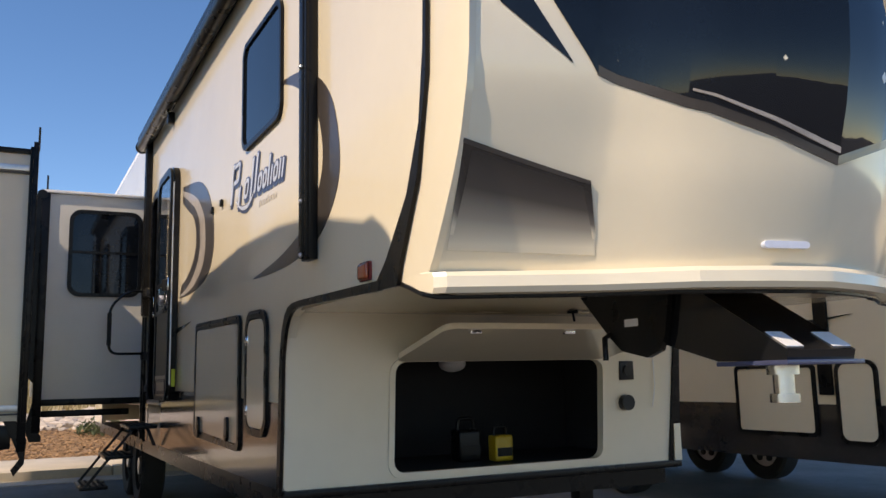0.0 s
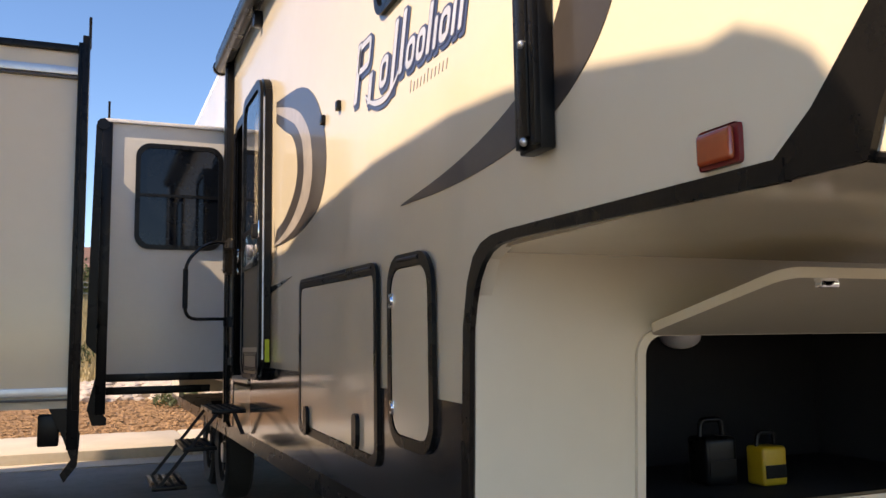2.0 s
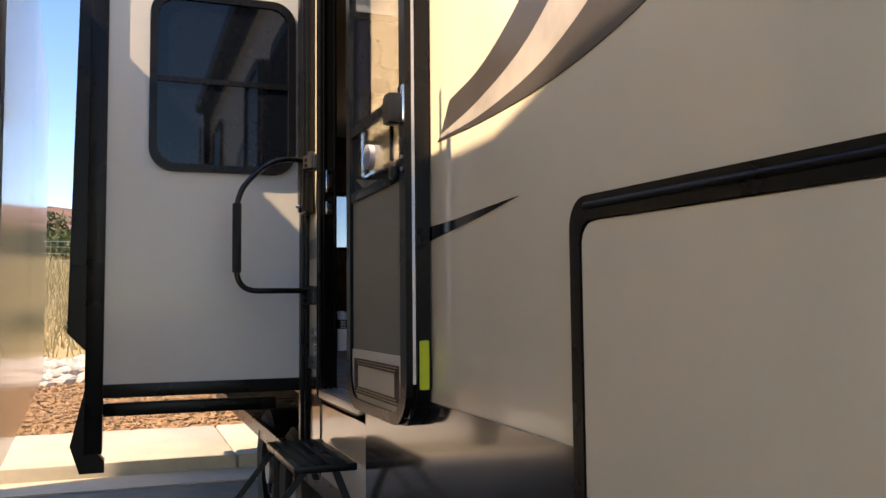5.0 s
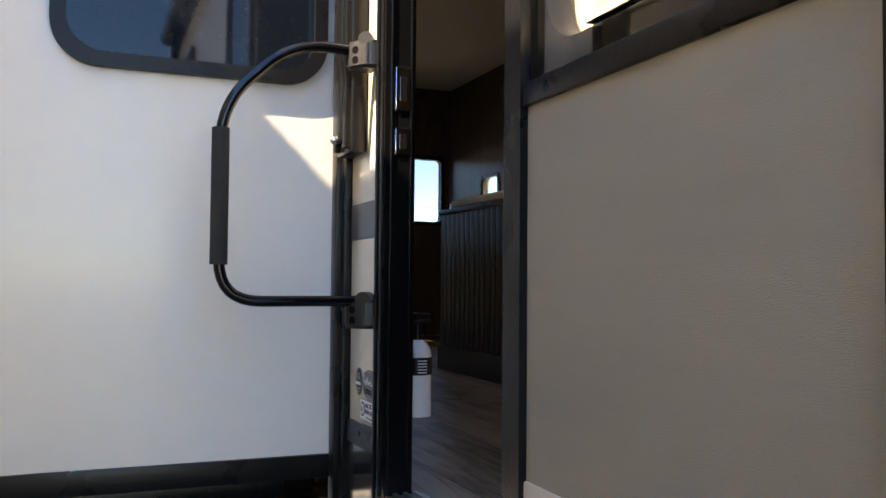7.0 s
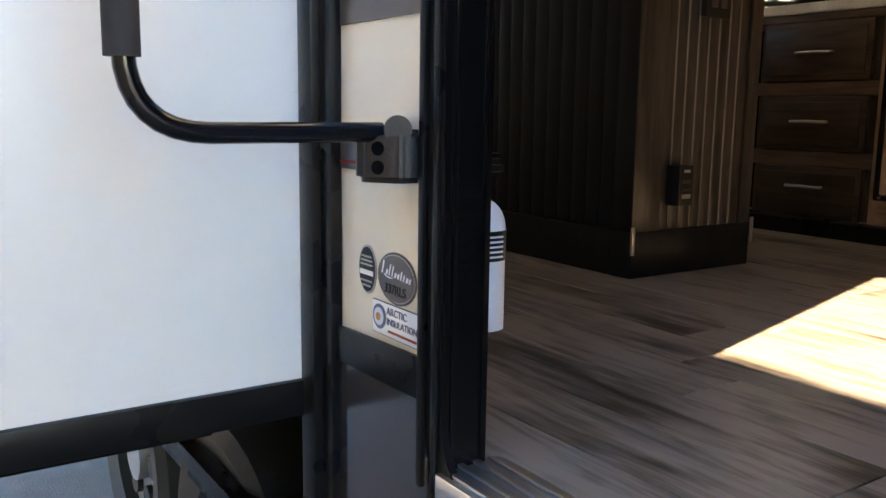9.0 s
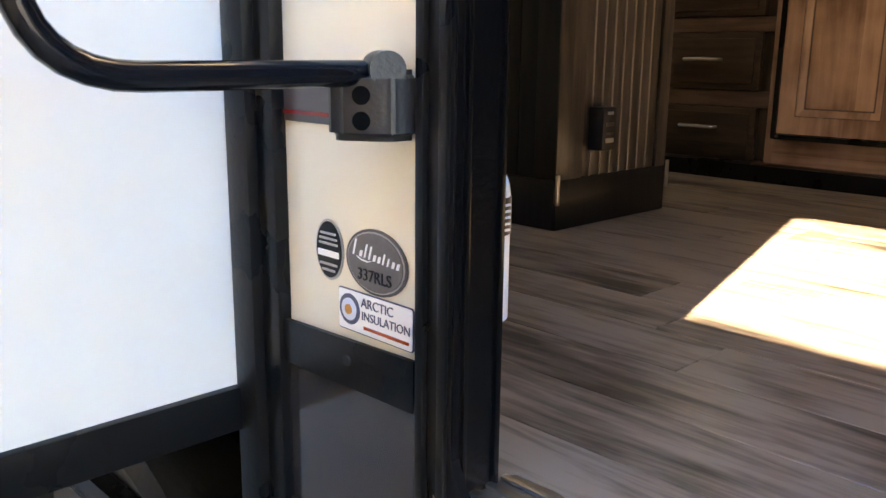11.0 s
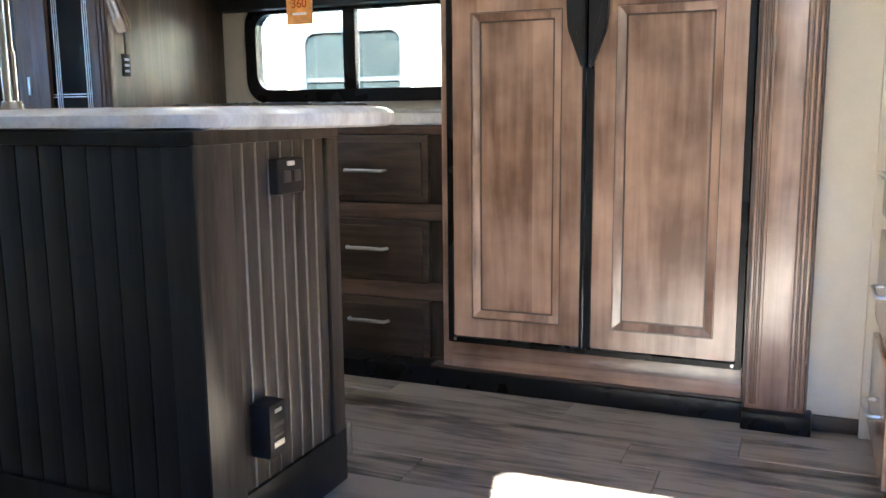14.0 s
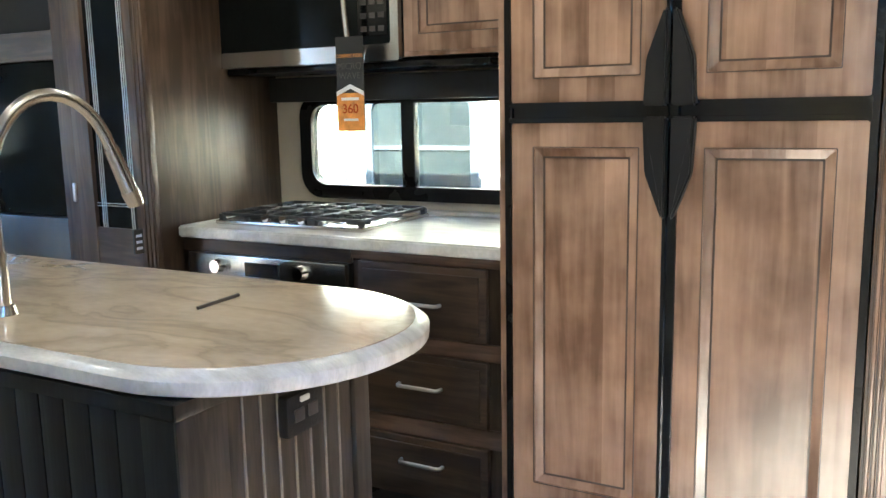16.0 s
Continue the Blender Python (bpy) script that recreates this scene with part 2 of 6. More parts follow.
LILAC = mat("pale_lilac_plastic", (0.30, 0.30, 0.37), 0.35, var=0.15)
DARKHOLE = mat("dark_hole", (0.003, 0.003, 0.003), 0.9, var=0.1, spec=0.05)
BRACKET = mat("cast_grey_black", (0.013, 0.0135, 0.015), 0.38, var=0.2, bump=0.1, bscale=200, spec=0.4)
FARFRAME = mat("grey_window_frame", (0.075, 0.085, 0.09), 0.4, var=0.1)
FARPANE = mat("grey_green_pane", (0.022, 0.028, 0.028), 0.08, var=0.3, scale=1.5, spec=0.35)
TVSCREEN = mat("dark_screen", (0.010, 0.012, 0.012), 0.16, var=0.2, spec=0.15)
SCREENFAB = mat("screen_mesh", (0.258, 0.242, 0.196), 0.8, var=0.08, scale=2, bump=0.25, bscale=900, stretch=(1, 0.2, 1.5))
LAMPON = glow("lamp_on", (1.0, 0.88, 0.7), 3.0)


# ---- mesh helpers ----
def M():
    return bmesh.new()


def box(bm, x0, x1, y0, y1, z0, z1, bevel=0.0, seg=2):
    g = bmesh.ops.create_cube(bm, size=1.0)
    vs = g["verts"]
    bmesh.ops.transform(bm, verts=vs, matrix=Matrix.LocRotScale(((x0 + x1) / 2, (y0 + y1) / 2, (z0 + z1) / 2), None, (abs(x1 - x0), abs(y1 - y0), abs(z1 - z0))))
    if bevel:
        es = list({e for v in vs for e in v.link_edges})
        bmesh.ops.bevel(bm, geom=es, offset=bevel, segments=seg, profile=0.6, affect="EDGES")
    return bm


def prism(bm, pts, a, b, axis="x"):
    """A polygon in the plane across axis, drawn out from a to b. Points: (y, z), (x, z) or (x, y)."""
    def at(p, c):
        return {"x": (c, p[0], p[1]), "y": (p[0], c, p[1]), "z": (p[0], p[1], c)}[axis]
    lo, hi = [bm.verts.new(at(p, a)) for p in pts], [bm.verts.new(at(p, b)) for p in pts]
    k = len(pts)
    fs = [bm.faces.new(lo), bm.faces.new(hi[::-1])]
    for i in range(k):
        fs.append(bm.faces.new((lo[i], hi[i], hi[(i + 1) % k], lo[(i + 1) % k])))
    bmesh.ops.recalc_face_normals(bm, faces=fs)
    return bm


def ring(bm, outer, inner, a, b, axis="x"):
    """A frame between two outlines with the same number of points."""
    def at(p, c):
        return {"x": (c, p[0], p[1]), "y": (p[0], c, p[1]), "z": (p[0], p[1], c)}[axis]
    v = [[bm.verts.new(at(p, c)) for p in o] for o in (outer, inner) for c in (a, b)]
    oa, ob, ia, ib = v
    k, fs = len(outer), []
    for i in range(k):
        j = (i + 1) % k
        for q in ((oa[i], oa[j], ob[j], ob[i]), (ia[i], ib[i], ib[j], ia[j]), (oa[i], ia[i], ia[j], oa[j]), (ob[i], ob[j], ib[j], ib[i])):
            fs.append(bm.faces.new(q))
    bmesh.ops.recalc_face_normals(bm, faces=fs)
    return bm


def rrect(a0, a1, b0, b1, r=0.05, k=5):
    out = []
    for cx, cy, s in ((a1 - r, b1 - r, 0), (a0 + r, b1 - r, 90), (a0 + r, b0 + r, 180), (a1 - r, b0 + r, 270)):
        for i in range(k + 1):
            t = radians(s + 90 * i / k)
            out.append((cx + r * math.cos(t), cy + r * math.sin(t)))
    return out


def cyl(bm, p, q, r, r2=None, seg=20):
    p, q = Vector(p), Vector(q)
    d = q - p
    bmesh.ops.create_cone(bm, cap_ends=True, segments=seg, radius1=r, radius2=r if r2 is None else r2, depth=d.length,
                          matrix=Matrix.Translation((p + q) / 2) @ d.to_track_quat("Z", "Y").to_matrix().to_4x4())
    return bm


def tube(bm, pts, r, seg=12):
    """A round bar swept along points."""
    pts = [Vector(p) for p in pts]
    rows, side = [], None
    for i, p in enumerate(pts):
        d = (pts[min(i + 1, len(pts) - 1)] - pts[max(i - 1, 0)]).normalized()
        if side is None:
            side = d.orthogonal().normalized()
        side = (side - d * side.dot(d)).normalized()
        up = d.cross(side)
        rows.append([bm.verts.new(p + (side * math.cos(a) + up * math.sin(a)) * r) for a in [2 * math.pi * k / seg for k in range(seg)]])
    fs = [bm.faces.new(rows[0][::-1]), bm.faces.new(rows[-1])]
    for u, v in zip(rows, rows[1:]):
        for k in range(seg):
            fs.append(bm.faces.new((u[k], u[(k + 1) % seg], v[(k + 1) % seg], v[k])))
    bmesh.ops.recalc_face_normals(bm, faces=fs)
    return bm


def bend(pts, r=0.05, k=6):
    """Rounds the corners of a line of points."""
    pts = [Vector(p) for p in pts]
    out = [pts[0]]
    for a, b, c in zip(pts, pts[1:], pts[2:]):
        u, v = (a - b).normalized(), (c - b).normalized()
        p, q = b + u * r, b + v * r
        out += [p.lerp(b, t).lerp(b.lerp(q, t), t) for t in [i / k for i in range(k + 1)]]
    return out + [pts[-1]]


def mesh(name, bm, material, smooth=False):
    me = bpy.data.meshes.new(name)
    bm.normal_update()
    bm.to_mesh(me)
    bm.free()
    me.materials.append(material)
    if smooth:
        me.shade_smooth()
        me.set_sharp_from_angle(angle=radians(40))
    return me


def part(name, bm, material, parent, label="", smooth=True):
    ob = new(name, mesh(name, bm, material, smooth))
    ob.parent = parent
    if parent is not None:
        ob.matrix_parent_inverse = parent.matrix_basis.inverted()
    if label:
        ob["label"] = label
    return ob


def solid(name, bm, material, label, category="", kind="", group="", smooth=True):
    """A thing that is one mesh."""
    return tagged(new(name, mesh(name, bm, material, smooth)), label, category, group, kind)


def thing(name, at, label, category, group="", kind=""):
    """A thing made of parts: an Empty at its base."""
    ob = new(name)
    ob.empty_display_size = 0.05
    ob.matrix_basis = Matrix.Translation(at)
    return tagged(ob, label, category, group, kind)
F, TOP = 1.07, 3.75

# ---- ground ----
bm = M()
vs = [bm.verts.new(p) for p in ((-2500, -2500, 0), (2500, -2500, 0), (2500, 3.72, 0), (-2500, 3.72, 0))]
bm.faces.new(vs)
solid("road", bm, ASPHALT, "dark asphalt of the sales lot", "road", "structure")
bm = M()
nx, ny = 70, 80
grid = {}
def rise(x, y):
    """Height of the land behind the lot: it climbs gently to a brow."""
    z = 0.10 + 0.105 * max(0, min(y, 48) - 6.3) + 0.01 * max(0, min(y, 300) - 48)
    return z + noise.noise((x * 0.25, y * 0.25, 0)) * 0.10 * min(1, max(0, (y - 6.3) / 3))
for i in range(nx + 1):
    for j in range(ny + 1):
        u, v = 2 * i / nx - 1, j / ny
        x, y = math.copysign(abs(u) ** 3, u) * 2500, 6.3 + 2500 * v ** 3.5
        grid[i, j] = bm.verts.new((x, y, rise(x, y)))
for i in range(nx):
    for j in range(ny):
        bm.faces.new((grid[i, j], grid[i + 1, j], grid[i + 1, j + 1], grid[i, j + 1]))
solid("ground", bm, DRYGRASS, "dry tan grassland rising beyond the lot", "ground", "structure")
bm = M()
box(bm, -60, 60, 3.7, 4.25, -0.05, 0.012)
solid("kerb", bm, CONCRETE, "pale concrete gutter along the asphalt", "kerb", "structure", smooth=False)
pv = new("pavement")
tagged(pv, "pale concrete pavement behind the trailers", "pavement", "", "structure")
slab = M()
box(slab, -1.49, 1.49, 0, 2.1, -0.05, 0.13, 0.02)
slab_me = mesh("slab", slab, CONCRETE, True)
for i in range(-6, 7):
    ob = new("slab", slab_me)
    ob.location, ob.parent = (3.0 * i - 1.35, 4.25, 0), pv
# ---- own trailer, door side ----
OPEN0, OPEN1, HEAD = -0.68, 0.008, 2.95
SIDE = [(OPEN0, 0.70), (OPEN0, TOP), (-6.0, TOP), (-6.03, 2.5), (-6.01, 2.2), (-5.92, 1.87), (-5.72, 1.545), (-4.60, 1.56), (-4.48, 1.52), (-4.42, 1.42), (-4.35, 0.70)]
bm = M()
prism(bm, SIDE, 0.0, 0.05)
box(bm, 0, 0.05, OPEN0, OPEN1, HEAD, TOP)
box(bm, 0, 0.05, OPEN0, OPEN1, 0.70, F - 0.03)
box(bm, 0, 0.05, OPEN1, 0.383, 0.70, TOP)
box(bm, 0, 0.05, 0.383, 4.4, 3.06, TOP)
box(bm, 0, 0.05, 4.4, 5.4, 0.70, TOP)
solid("wall_door_side", bm, CREAM, "cream fibreglass side wall of the travel trailer", "wall", "structure", smooth=False)
# dark lower band
bm = M()
prism(bm, [(OPEN0 - 0.04, 0.70), (OPEN0 - 0.04, 1.165), (-2.22, 1.155), (-3.0, 1.14), (-4.385, 1.11), (-4.36, 0.70)], -0.006, 0.0)
box(bm, -0.006, 0, 0.045, 0.40, 0.70, 1.20)
solid("trim", bm, SKIRT, "dark bronze painted band along the trailer wall", "trim", "structure", smooth=False)
# front lower wall with the hatch opening
def lean(z):
    return -4.37 - (z - 0.70) * 0.07
HX0, HX1, HZ0, HZ1 = 0.57, 1.87, 0.745, 1.30
bm = M()
o, i_ = rrect(0.004, 2.436, 0.70, 1.575, 0.02), rrect(HX0, HX1, HZ0, HZ1, 0.06)
ring(bm, o, i_, 0, 0.04, "y")
for v in bm.verts:
    v.co.y += lean(v.co.z)
solid("wall_front", bm, CREAM, "cream lower front wall under the bed overhang", "wall", "structure")
bm = M()
box(bm, 0.03, 2.41, -5.9, -4.40, 1.545, 1.575)
solid("wall_underside", bm, CREAM, "cream underside of the bed overhang", "wall", "structure")
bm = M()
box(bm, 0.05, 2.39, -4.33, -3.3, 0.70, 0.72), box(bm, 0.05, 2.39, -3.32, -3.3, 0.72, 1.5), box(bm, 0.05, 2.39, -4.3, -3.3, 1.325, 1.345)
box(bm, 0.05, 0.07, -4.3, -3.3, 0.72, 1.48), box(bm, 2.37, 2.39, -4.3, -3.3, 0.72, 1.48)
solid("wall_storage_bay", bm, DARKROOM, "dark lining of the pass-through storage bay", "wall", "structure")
# far wall, roof, rear, floor of the trailer
FW = (4.33, 4.66, 1.98, 2.42)
bm = M()
box(bm, 2.39, 2.44, -4.4, -0.42, 0.70, 1.58), box(bm, 2.39, 2.44, -5.98, -0.42, 1.58, TOP), box(bm, 2.39, 2.44, -0.42, 3.6, 3.15, TOP), box(bm, 2.39, 2.44, -0.42, 3.6, 0.70, F - 0.05)
ring(bm, rrect(3.6, 5.4, 0.70, TOP, 0.004), rrect(*FW, 0.05), 2.39, 2.44)
solid("wall_far_side", bm, CREAM, "cream far side wall of the trailer", "wall", "structure")
bm = M()
ring(bm, rrect(0, 2.44, 0.70, TOP, 0.01), rrect(0.57, 2.32, 2.08, 2.675, 0.05), 5.4, 5.45, "y")
solid("wall_rear", bm, CREAM, "cream rear wall of the trailer", "wall", "structure")
bm = M()
box(bm, 0.0, 2.44, -6.0, 5.45, TOP, TOP + 0.06, 0.02)
solid("roof", bm, WHITE, "white trailer roof membrane", "roof", "structure")
bm = M()
box(bm, 0.05, 2.39, -1.6, 5.4, 3.30, 3.33)
solid("ceiling", bm, CEIL, "white trailer ceiling", "ceiling", "structure")
bm = M()
box(bm, 0.0, 2.46, -3.28, 5.4, F - 0.06, F - 0.012), box(bm, 2.46, 3.2, -0.40, 3.6, F - 0.06, F - 0.012)
solid("floor", bm, DARKWOODY, "floor of the trailer under vinyl planks", "floor", "structure")
bm = M()
box(bm, 0.05, 2.39, -1.62, -1.58, F, 3.30)
solid("wall_partition", bm, DARKWOOD, "dark wood partition wall behind the entry", "wall", "structure")
bm = M()
ring(bm, rrect(0.05, 2.39, F, 3.30, 0.01), rrect(0.54, 2.34, 2.055, 2.70, 0.06), 5.37, 5.398, "y")
solid("wall_rear_lining", bm, DARKWOOD, "dark wood lining of the rear wall", "wall", "structure", smooth=False)
bm = M()
ring(bm, rrect(3.605, 5.365, F, 3.295, 0.004), rrect(*FW, 0.05), 2.372, 2.388)
solid("wall_far_lining", bm, DARKWOOD, "dark wood lining of the far side wall", "wall", "structure", smooth=False)
# kitchen slide-out walls, with the window
KW = (1.02, 2.075, 2.055, 2.425)
bm = M()
ring(bm, rrect(-0.42, 3.6, F - 0.05, 3.15, 0.01), rrect(*KW, 0.08), 3.18, 3.22)
box(bm, 2.44, 3.2, -0.42, -0.38, F, 3.15), box(bm, 2.44, 3.2, 3.56, 3.6, F, 3.15), box(bm, 2.44, 3.22, -0.42, 3.6, 3.15, 3.19)
solid("wall_kitchen_slide", bm, WALLVINYL, "beige wall of the kitchen slide-out", "wall", "structure", smooth=False)

# front cap: side band, hollow corner panel and keeled nose over a lip
def seam(z):
    return -5.72 - 0.29 * min(1, max(0, (z - 1.545) / 0.655)) ** 0.7 - 0.02 * min(1, max(0, (z - 2.2) / 0.3))


def between(v, table):
    """Straight lines through (v, value) pairs."""
    for (a, p), (b, q) in zip(table, table[1:]):
        if v <= b:
            return p + (q - p) * max(0, v - a) / (b - a)
    return table[-1][1]


RAKE = [(1.55, -5.972), (1.7, -6.07), (1.83, -6.15), (1.94, -6.205), (2.1, -6.255), (2.2, -6.275), (2.4, -6.29), (2.7, -6.26), (3.1, -6.07), (3.5, -5.6), (3.78, -5.0)]


def cap_y(x, z):
    """How far forward the cap reaches at x, z."""
    u = min(x, 2.44 - x)
    crease, keel = between(z, [(1.57, -0.205), (1.95, -0.115)]), between(z, [(1.57, -0.50), (1.95, -0.40)])
    return between(z, RAKE) + between(u, [(0.02, 0.0), (0.50, crease), (0.76, crease * 0.42 + keel * 0.58), (0.98, crease * 0.16 + keel * 0.84), (1.22, keel)])


bm = M()
XS = [0.045, 0.10, 0.2, 0.3, 0.4, 0.485, 0.515, 0.64, 0.76, 0.87, 0.98, 1.10, 1.21]
XS += [2.44 - x for x in XS[::-1]]
HOLLOW = 0.014
rows_ = []
for z, out in ((1.53, -0.12), (1.478, -0.03), (1.482, 0.035), (1.50, 0.052), (1.535, 0.052), (1.550, 0.040), (1.556, 0.0)):
    inner = 0.05 if z == 1.53 else 0.0
    back = [(0.03 + inner, -5.70), (0.004 + inner, -5.74)]
    y0 = between(1.55, RAKE)
    lip = [(0.004 + inner, y0 + 0.05 - out * 0.3), (0.014 + inner, y0 - out * 0.6)] + [(x, cap_y(x, 1.556) - out + (HOLLOW if out == 0.0 else 0)) for x in XS]
    row = back + lip + [(2.44 - x, y) for x, y in (back + lip[:2])[::-1]]
    rows_.append([bm.verts.new((x, y, z + 0.9 * (1.556 - z) * between(y, [(-5.98, 0), (-5.76, 1)]))) for x, y in row])
for z in (1.60, 1.66, 1.72, 1.78, 1.84, 1.90, 1.96, 2.03, 2.1, 2.2, 2.3, 2.4, 2.55, 2.7, 2.9, 3.1, 3.3, 3.5, 3.78):
    k = 1 - 0.03 * max(0, z - 2.8)
    y0 = between(z, RAKE)
    left = [(0.03, seam(z) + 0.02), (0.004, seam(z) - 0.02), (0.004, min(seam(z) - 0.04, y0 + 0.05)), (0.014, y0 - 0.004)]
    row = left + [(x, cap_y(x, z) + HOLLOW) for x in XS] + [(2.44 - x, y) for x, y in left[::-1]]
    rows_.append([bm.verts.new((1.22 + (x - 1.22) * k, y, z)) for x, y in row])
for a, b in zip(rows_, rows_[1:]):
    for k in range(len(a) - 1):
        bm.faces.new((a[k], a[k + 1], b[k + 1], b[k]))
bmesh.ops.recalc_face_normals(bm, faces=bm.faces[:])
cap = mesh("front_cap", bm, CREAM)
cap.shade_smooth()
cap.set_sharp_from_angle(angle=radians(14))
tagged(new("front_cap", cap), "cream moulded fibreglass front cap of the trailer", "front cap", "", "structure")
bm = M()
tube(bm, [(0.006, -5.745, 1.544), (0.006, -5.85, 1.514), (0.010, -5.94, 1.484)] + [(x, cap_y(x, 1.556) + 0.02, 1.475) for x in XS] + [(2.430, -5.94, 1.484), (2.434, -5.85, 1.514), (2.434, -5.745, 1.544)], 0.009, 8)
solid("trim", bm, BLACK, "black bead along the bottom of the front cap", "trim", "structure")

# living-room slide-out beside the door
SY, SX, SZ0, SZ1 = 0.384, -0.90, 1.10, 3.05
sl = thing("slide_out", (-0.45, SY, SZ0), "off-white slide-out room with black trim and window", "slide-out")
SW = (-0.71, -0.07, 2.08, 2.89)
bm = M()
ring(bm, rrect(SX, 0.055, SZ0, SZ1, 0.005), rrect(*SW, 0.10), SY, SY + 0.03, "y")
part("front_panel", bm, SLIDE, sl, smooth=False)
bm = M()
box(bm, SX - 0.02, SX + 0.02, SY + 0.03, 4.2, SZ0, SZ1), box(bm, SX, 0.05, 4.17, 4.2, SZ0, SZ1), box(bm, SX, 0.05, SY + 0.03, 4.17, SZ0 - 0.03, SZ0)
part("body", bm, SLIDE, sl)
bm = M()
box(bm, SX - 0.06, 0.0, SY - 0.03, 4.25, SZ1, SZ1 + 0.03, 0.008)
part("roof", bm, WHITE, sl)

bm = M()
box(bm, SX - 0.005, -0.03, SY - 0.012, SY + 0.02, SZ0 - 0.06, SZ0, 0.004)
part("bottom_trim", bm, BLACK, sl)
bm = M()
box(bm, SX - 0.075, SX, SY - 0.025, SY + 0.10, 0.80, SZ1 + 0.03, 0.006)
part("edge_trim", bm, BLACK, sl)
bm = M()
prism(bm, [(SX - 0.150, 1.33), (SX - 0.0755, 1.25), (SX - 0.0755, SZ1 - 0.02), (SX - 0.120, SZ1 - 0.02)], SY - 0.01, SY + 0.05, "y")
part("awning_strip", bm, BLACK, sl)
bm = M()
prism(bm, [(SX - 0.13, 0.84), (SX - 0.075, 1.08), (SX, 1.08), (SX - 0.04, 0.83), (SX + 0.01, 0.77), (SX + 0.01, 0.72), (SX - 0.09, 0.72)], SY - 0.02, SY + 0.06, "y")
part("hook_bracket", bm, BLACK, sl)
bm = M()
cyl(bm, (SX - 0.07, SY - 0.03, SZ1 - 0.02), (SX - 0.07, 4.2, SZ1 - 0.02), 0.045)
part("topper_roll", bm, BLACK, sl)
bm = M()
tube(bm, [(SX - 0.03, SY, SZ1), (SX - 0.03, SY, SZ1 + 0.17)], 0.009)
part("topper_pin", bm, BLACK, sl)
bm = M()
box(bm, SX - 0.02, -0.1, SY + 0.25, SY + 0.31, 0.93, 0.99, 0.006)
part("cross_bar", bm, BLACK, sl)


def window(name, parent, y_or_x, a0, a1, b0, b1, r, plane, out, rail=None, mull=None, pane=None, frame_w=0.035):
    """A framed window in the plane x = plane or y = plane; out: the outward step."""
    w = part(name, ring(M(), rrect(a0, a1, b0, b1, r, 8), rrect(a0 + frame_w, a1 - frame_w, b0 + frame_w, b1 - frame_w, max(0.01, r - frame_w * 0.6), 8),
                        plane, plane + out, y_or_x), BLACK, parent)
    bm = M()
    prism(bm, rrect(a0 + 0.02, a1 - 0.02, b0 + 0.02, b1 - 0.02, r, 8), plane + out * 0.30, plane + out * 0.45, y_or_x)
    p = part("pane", bm, pane or TINT, w, smooth=False)
    p.visible_shadow = pane is None
    if rail:
        q = M()
        if y_or_x == "y":
            box(q, a0 + 0.02, a1 - 0.02, min(plane + out * .5, plane + out * .8), max(plane + out * .5, plane + out * .8), rail - 0.012, rail + 0.012)
        else:
            box(q, min(plane + out * .5, plane + out * .8), max(plane + out * .5, plane + out * .8), a0 + 0.02, a1 - 0.02, rail - 0.012, rail + 0.012)
        part("rail", q, BLACK, w)
    if mull:
        q = M()
        box(q, min(plane + out * .2, plane + out * .9), max(plane + out * .2, plane + out * .9), mull - 0.035, mull + 0.02, b0 + 0.02, b1 - 0.02)
        part("mullion", q, BLACK, w)
    return w


window("window", sl, "y", -0.725, -0.055, 2.062, 2.905, 0.11, SY - 0.0, -0.022, rail=2.49)

# trims of the side wall
def strip(name, pts, x0, x1, material, label, cat="trim"):
    bm = M()
    prism(bm, pts, x0, x1)
    return solid(name, bm, material, label, cat, "structure")


strip("trim", [(-6.035, 3.6), (-6.045, 2.5), (-6.03, 2.2), (-5.95, 1.87), (-5.80, 1.60), (-5.775, 1.53), (-5.55, 1.53), (-5.68, 1.63), (-5.865, 1.83), (-5.97, 2.05), (-6.012, 2.3), (-6.028, 2.6), (-6.02, 3.6)],
      -0.014, 0.0, BLACK, "black seam trim beside the front cap")
strip("trim", [(-5.62, 1.528), (-4.72, 1.550), (-4.60, 1.546), (-4.545, 1.532), (-4.50, 1.504), (-4.462, 1.46), (-4.435, 1.40), (-4.414, 1.33), (-4.368, 0.68), (-4.315, 0.68), (-4.36, 1.33), (-4.395, 1.46), (-4.44, 1.53), (-4.49, 1.562), (-4.56, 1.577), (-4.66, 1.58), (-5.62, 1.566)],
      -0.016, 0.0, BLACK, "black edge trim round the overhang")
bm = M()
box(bm, -0.035, 0.03, 0.335, 0.385, 0.70, 3.2, 0.008)
box(bm, -0.02, 0.0, 0.30, 0.336, 0.70, 3.2, 0.004)
solid("trim", bm, BLACK, "black corner trim beside the slide-out", "trim", "structure")
strip("trim", [(0.064, 1.655), (0.064, 1.745), (0.30, 1.745), (0.30, 1.655)], -0.003, 0.0, GREY, "grey stripe decal on the cream wall")
strip("trim", [(0.064, 1.447), (0.064, 1.495), (0.30, 1.495), (0.30, 1.447)], -0.003, 0.0, GREY, "grey stripe decal behind the grab bar")
strip("trim", [(0.064, 1.4555), (0.064, 1.460), (0.30, 1.460), (0.30, 1.4555)], -0.0045, -0.003, RED, "thin red stripe decal")
strip("trim", [(0.064, 1.155), (0.064, 1.213), (0.30, 1.205), (0.30, 1.15)], -0.012, -0.006, BLACK, "black belt strip with a screw")
for y in (0.174,):
    bm = M()
    cyl(bm, (-0.015, y, 1.185), (-0.011, y, 1.185), 0.006)
    solid("screw", bm, RUBBER, "small dark screw in the belt strip", "screw")
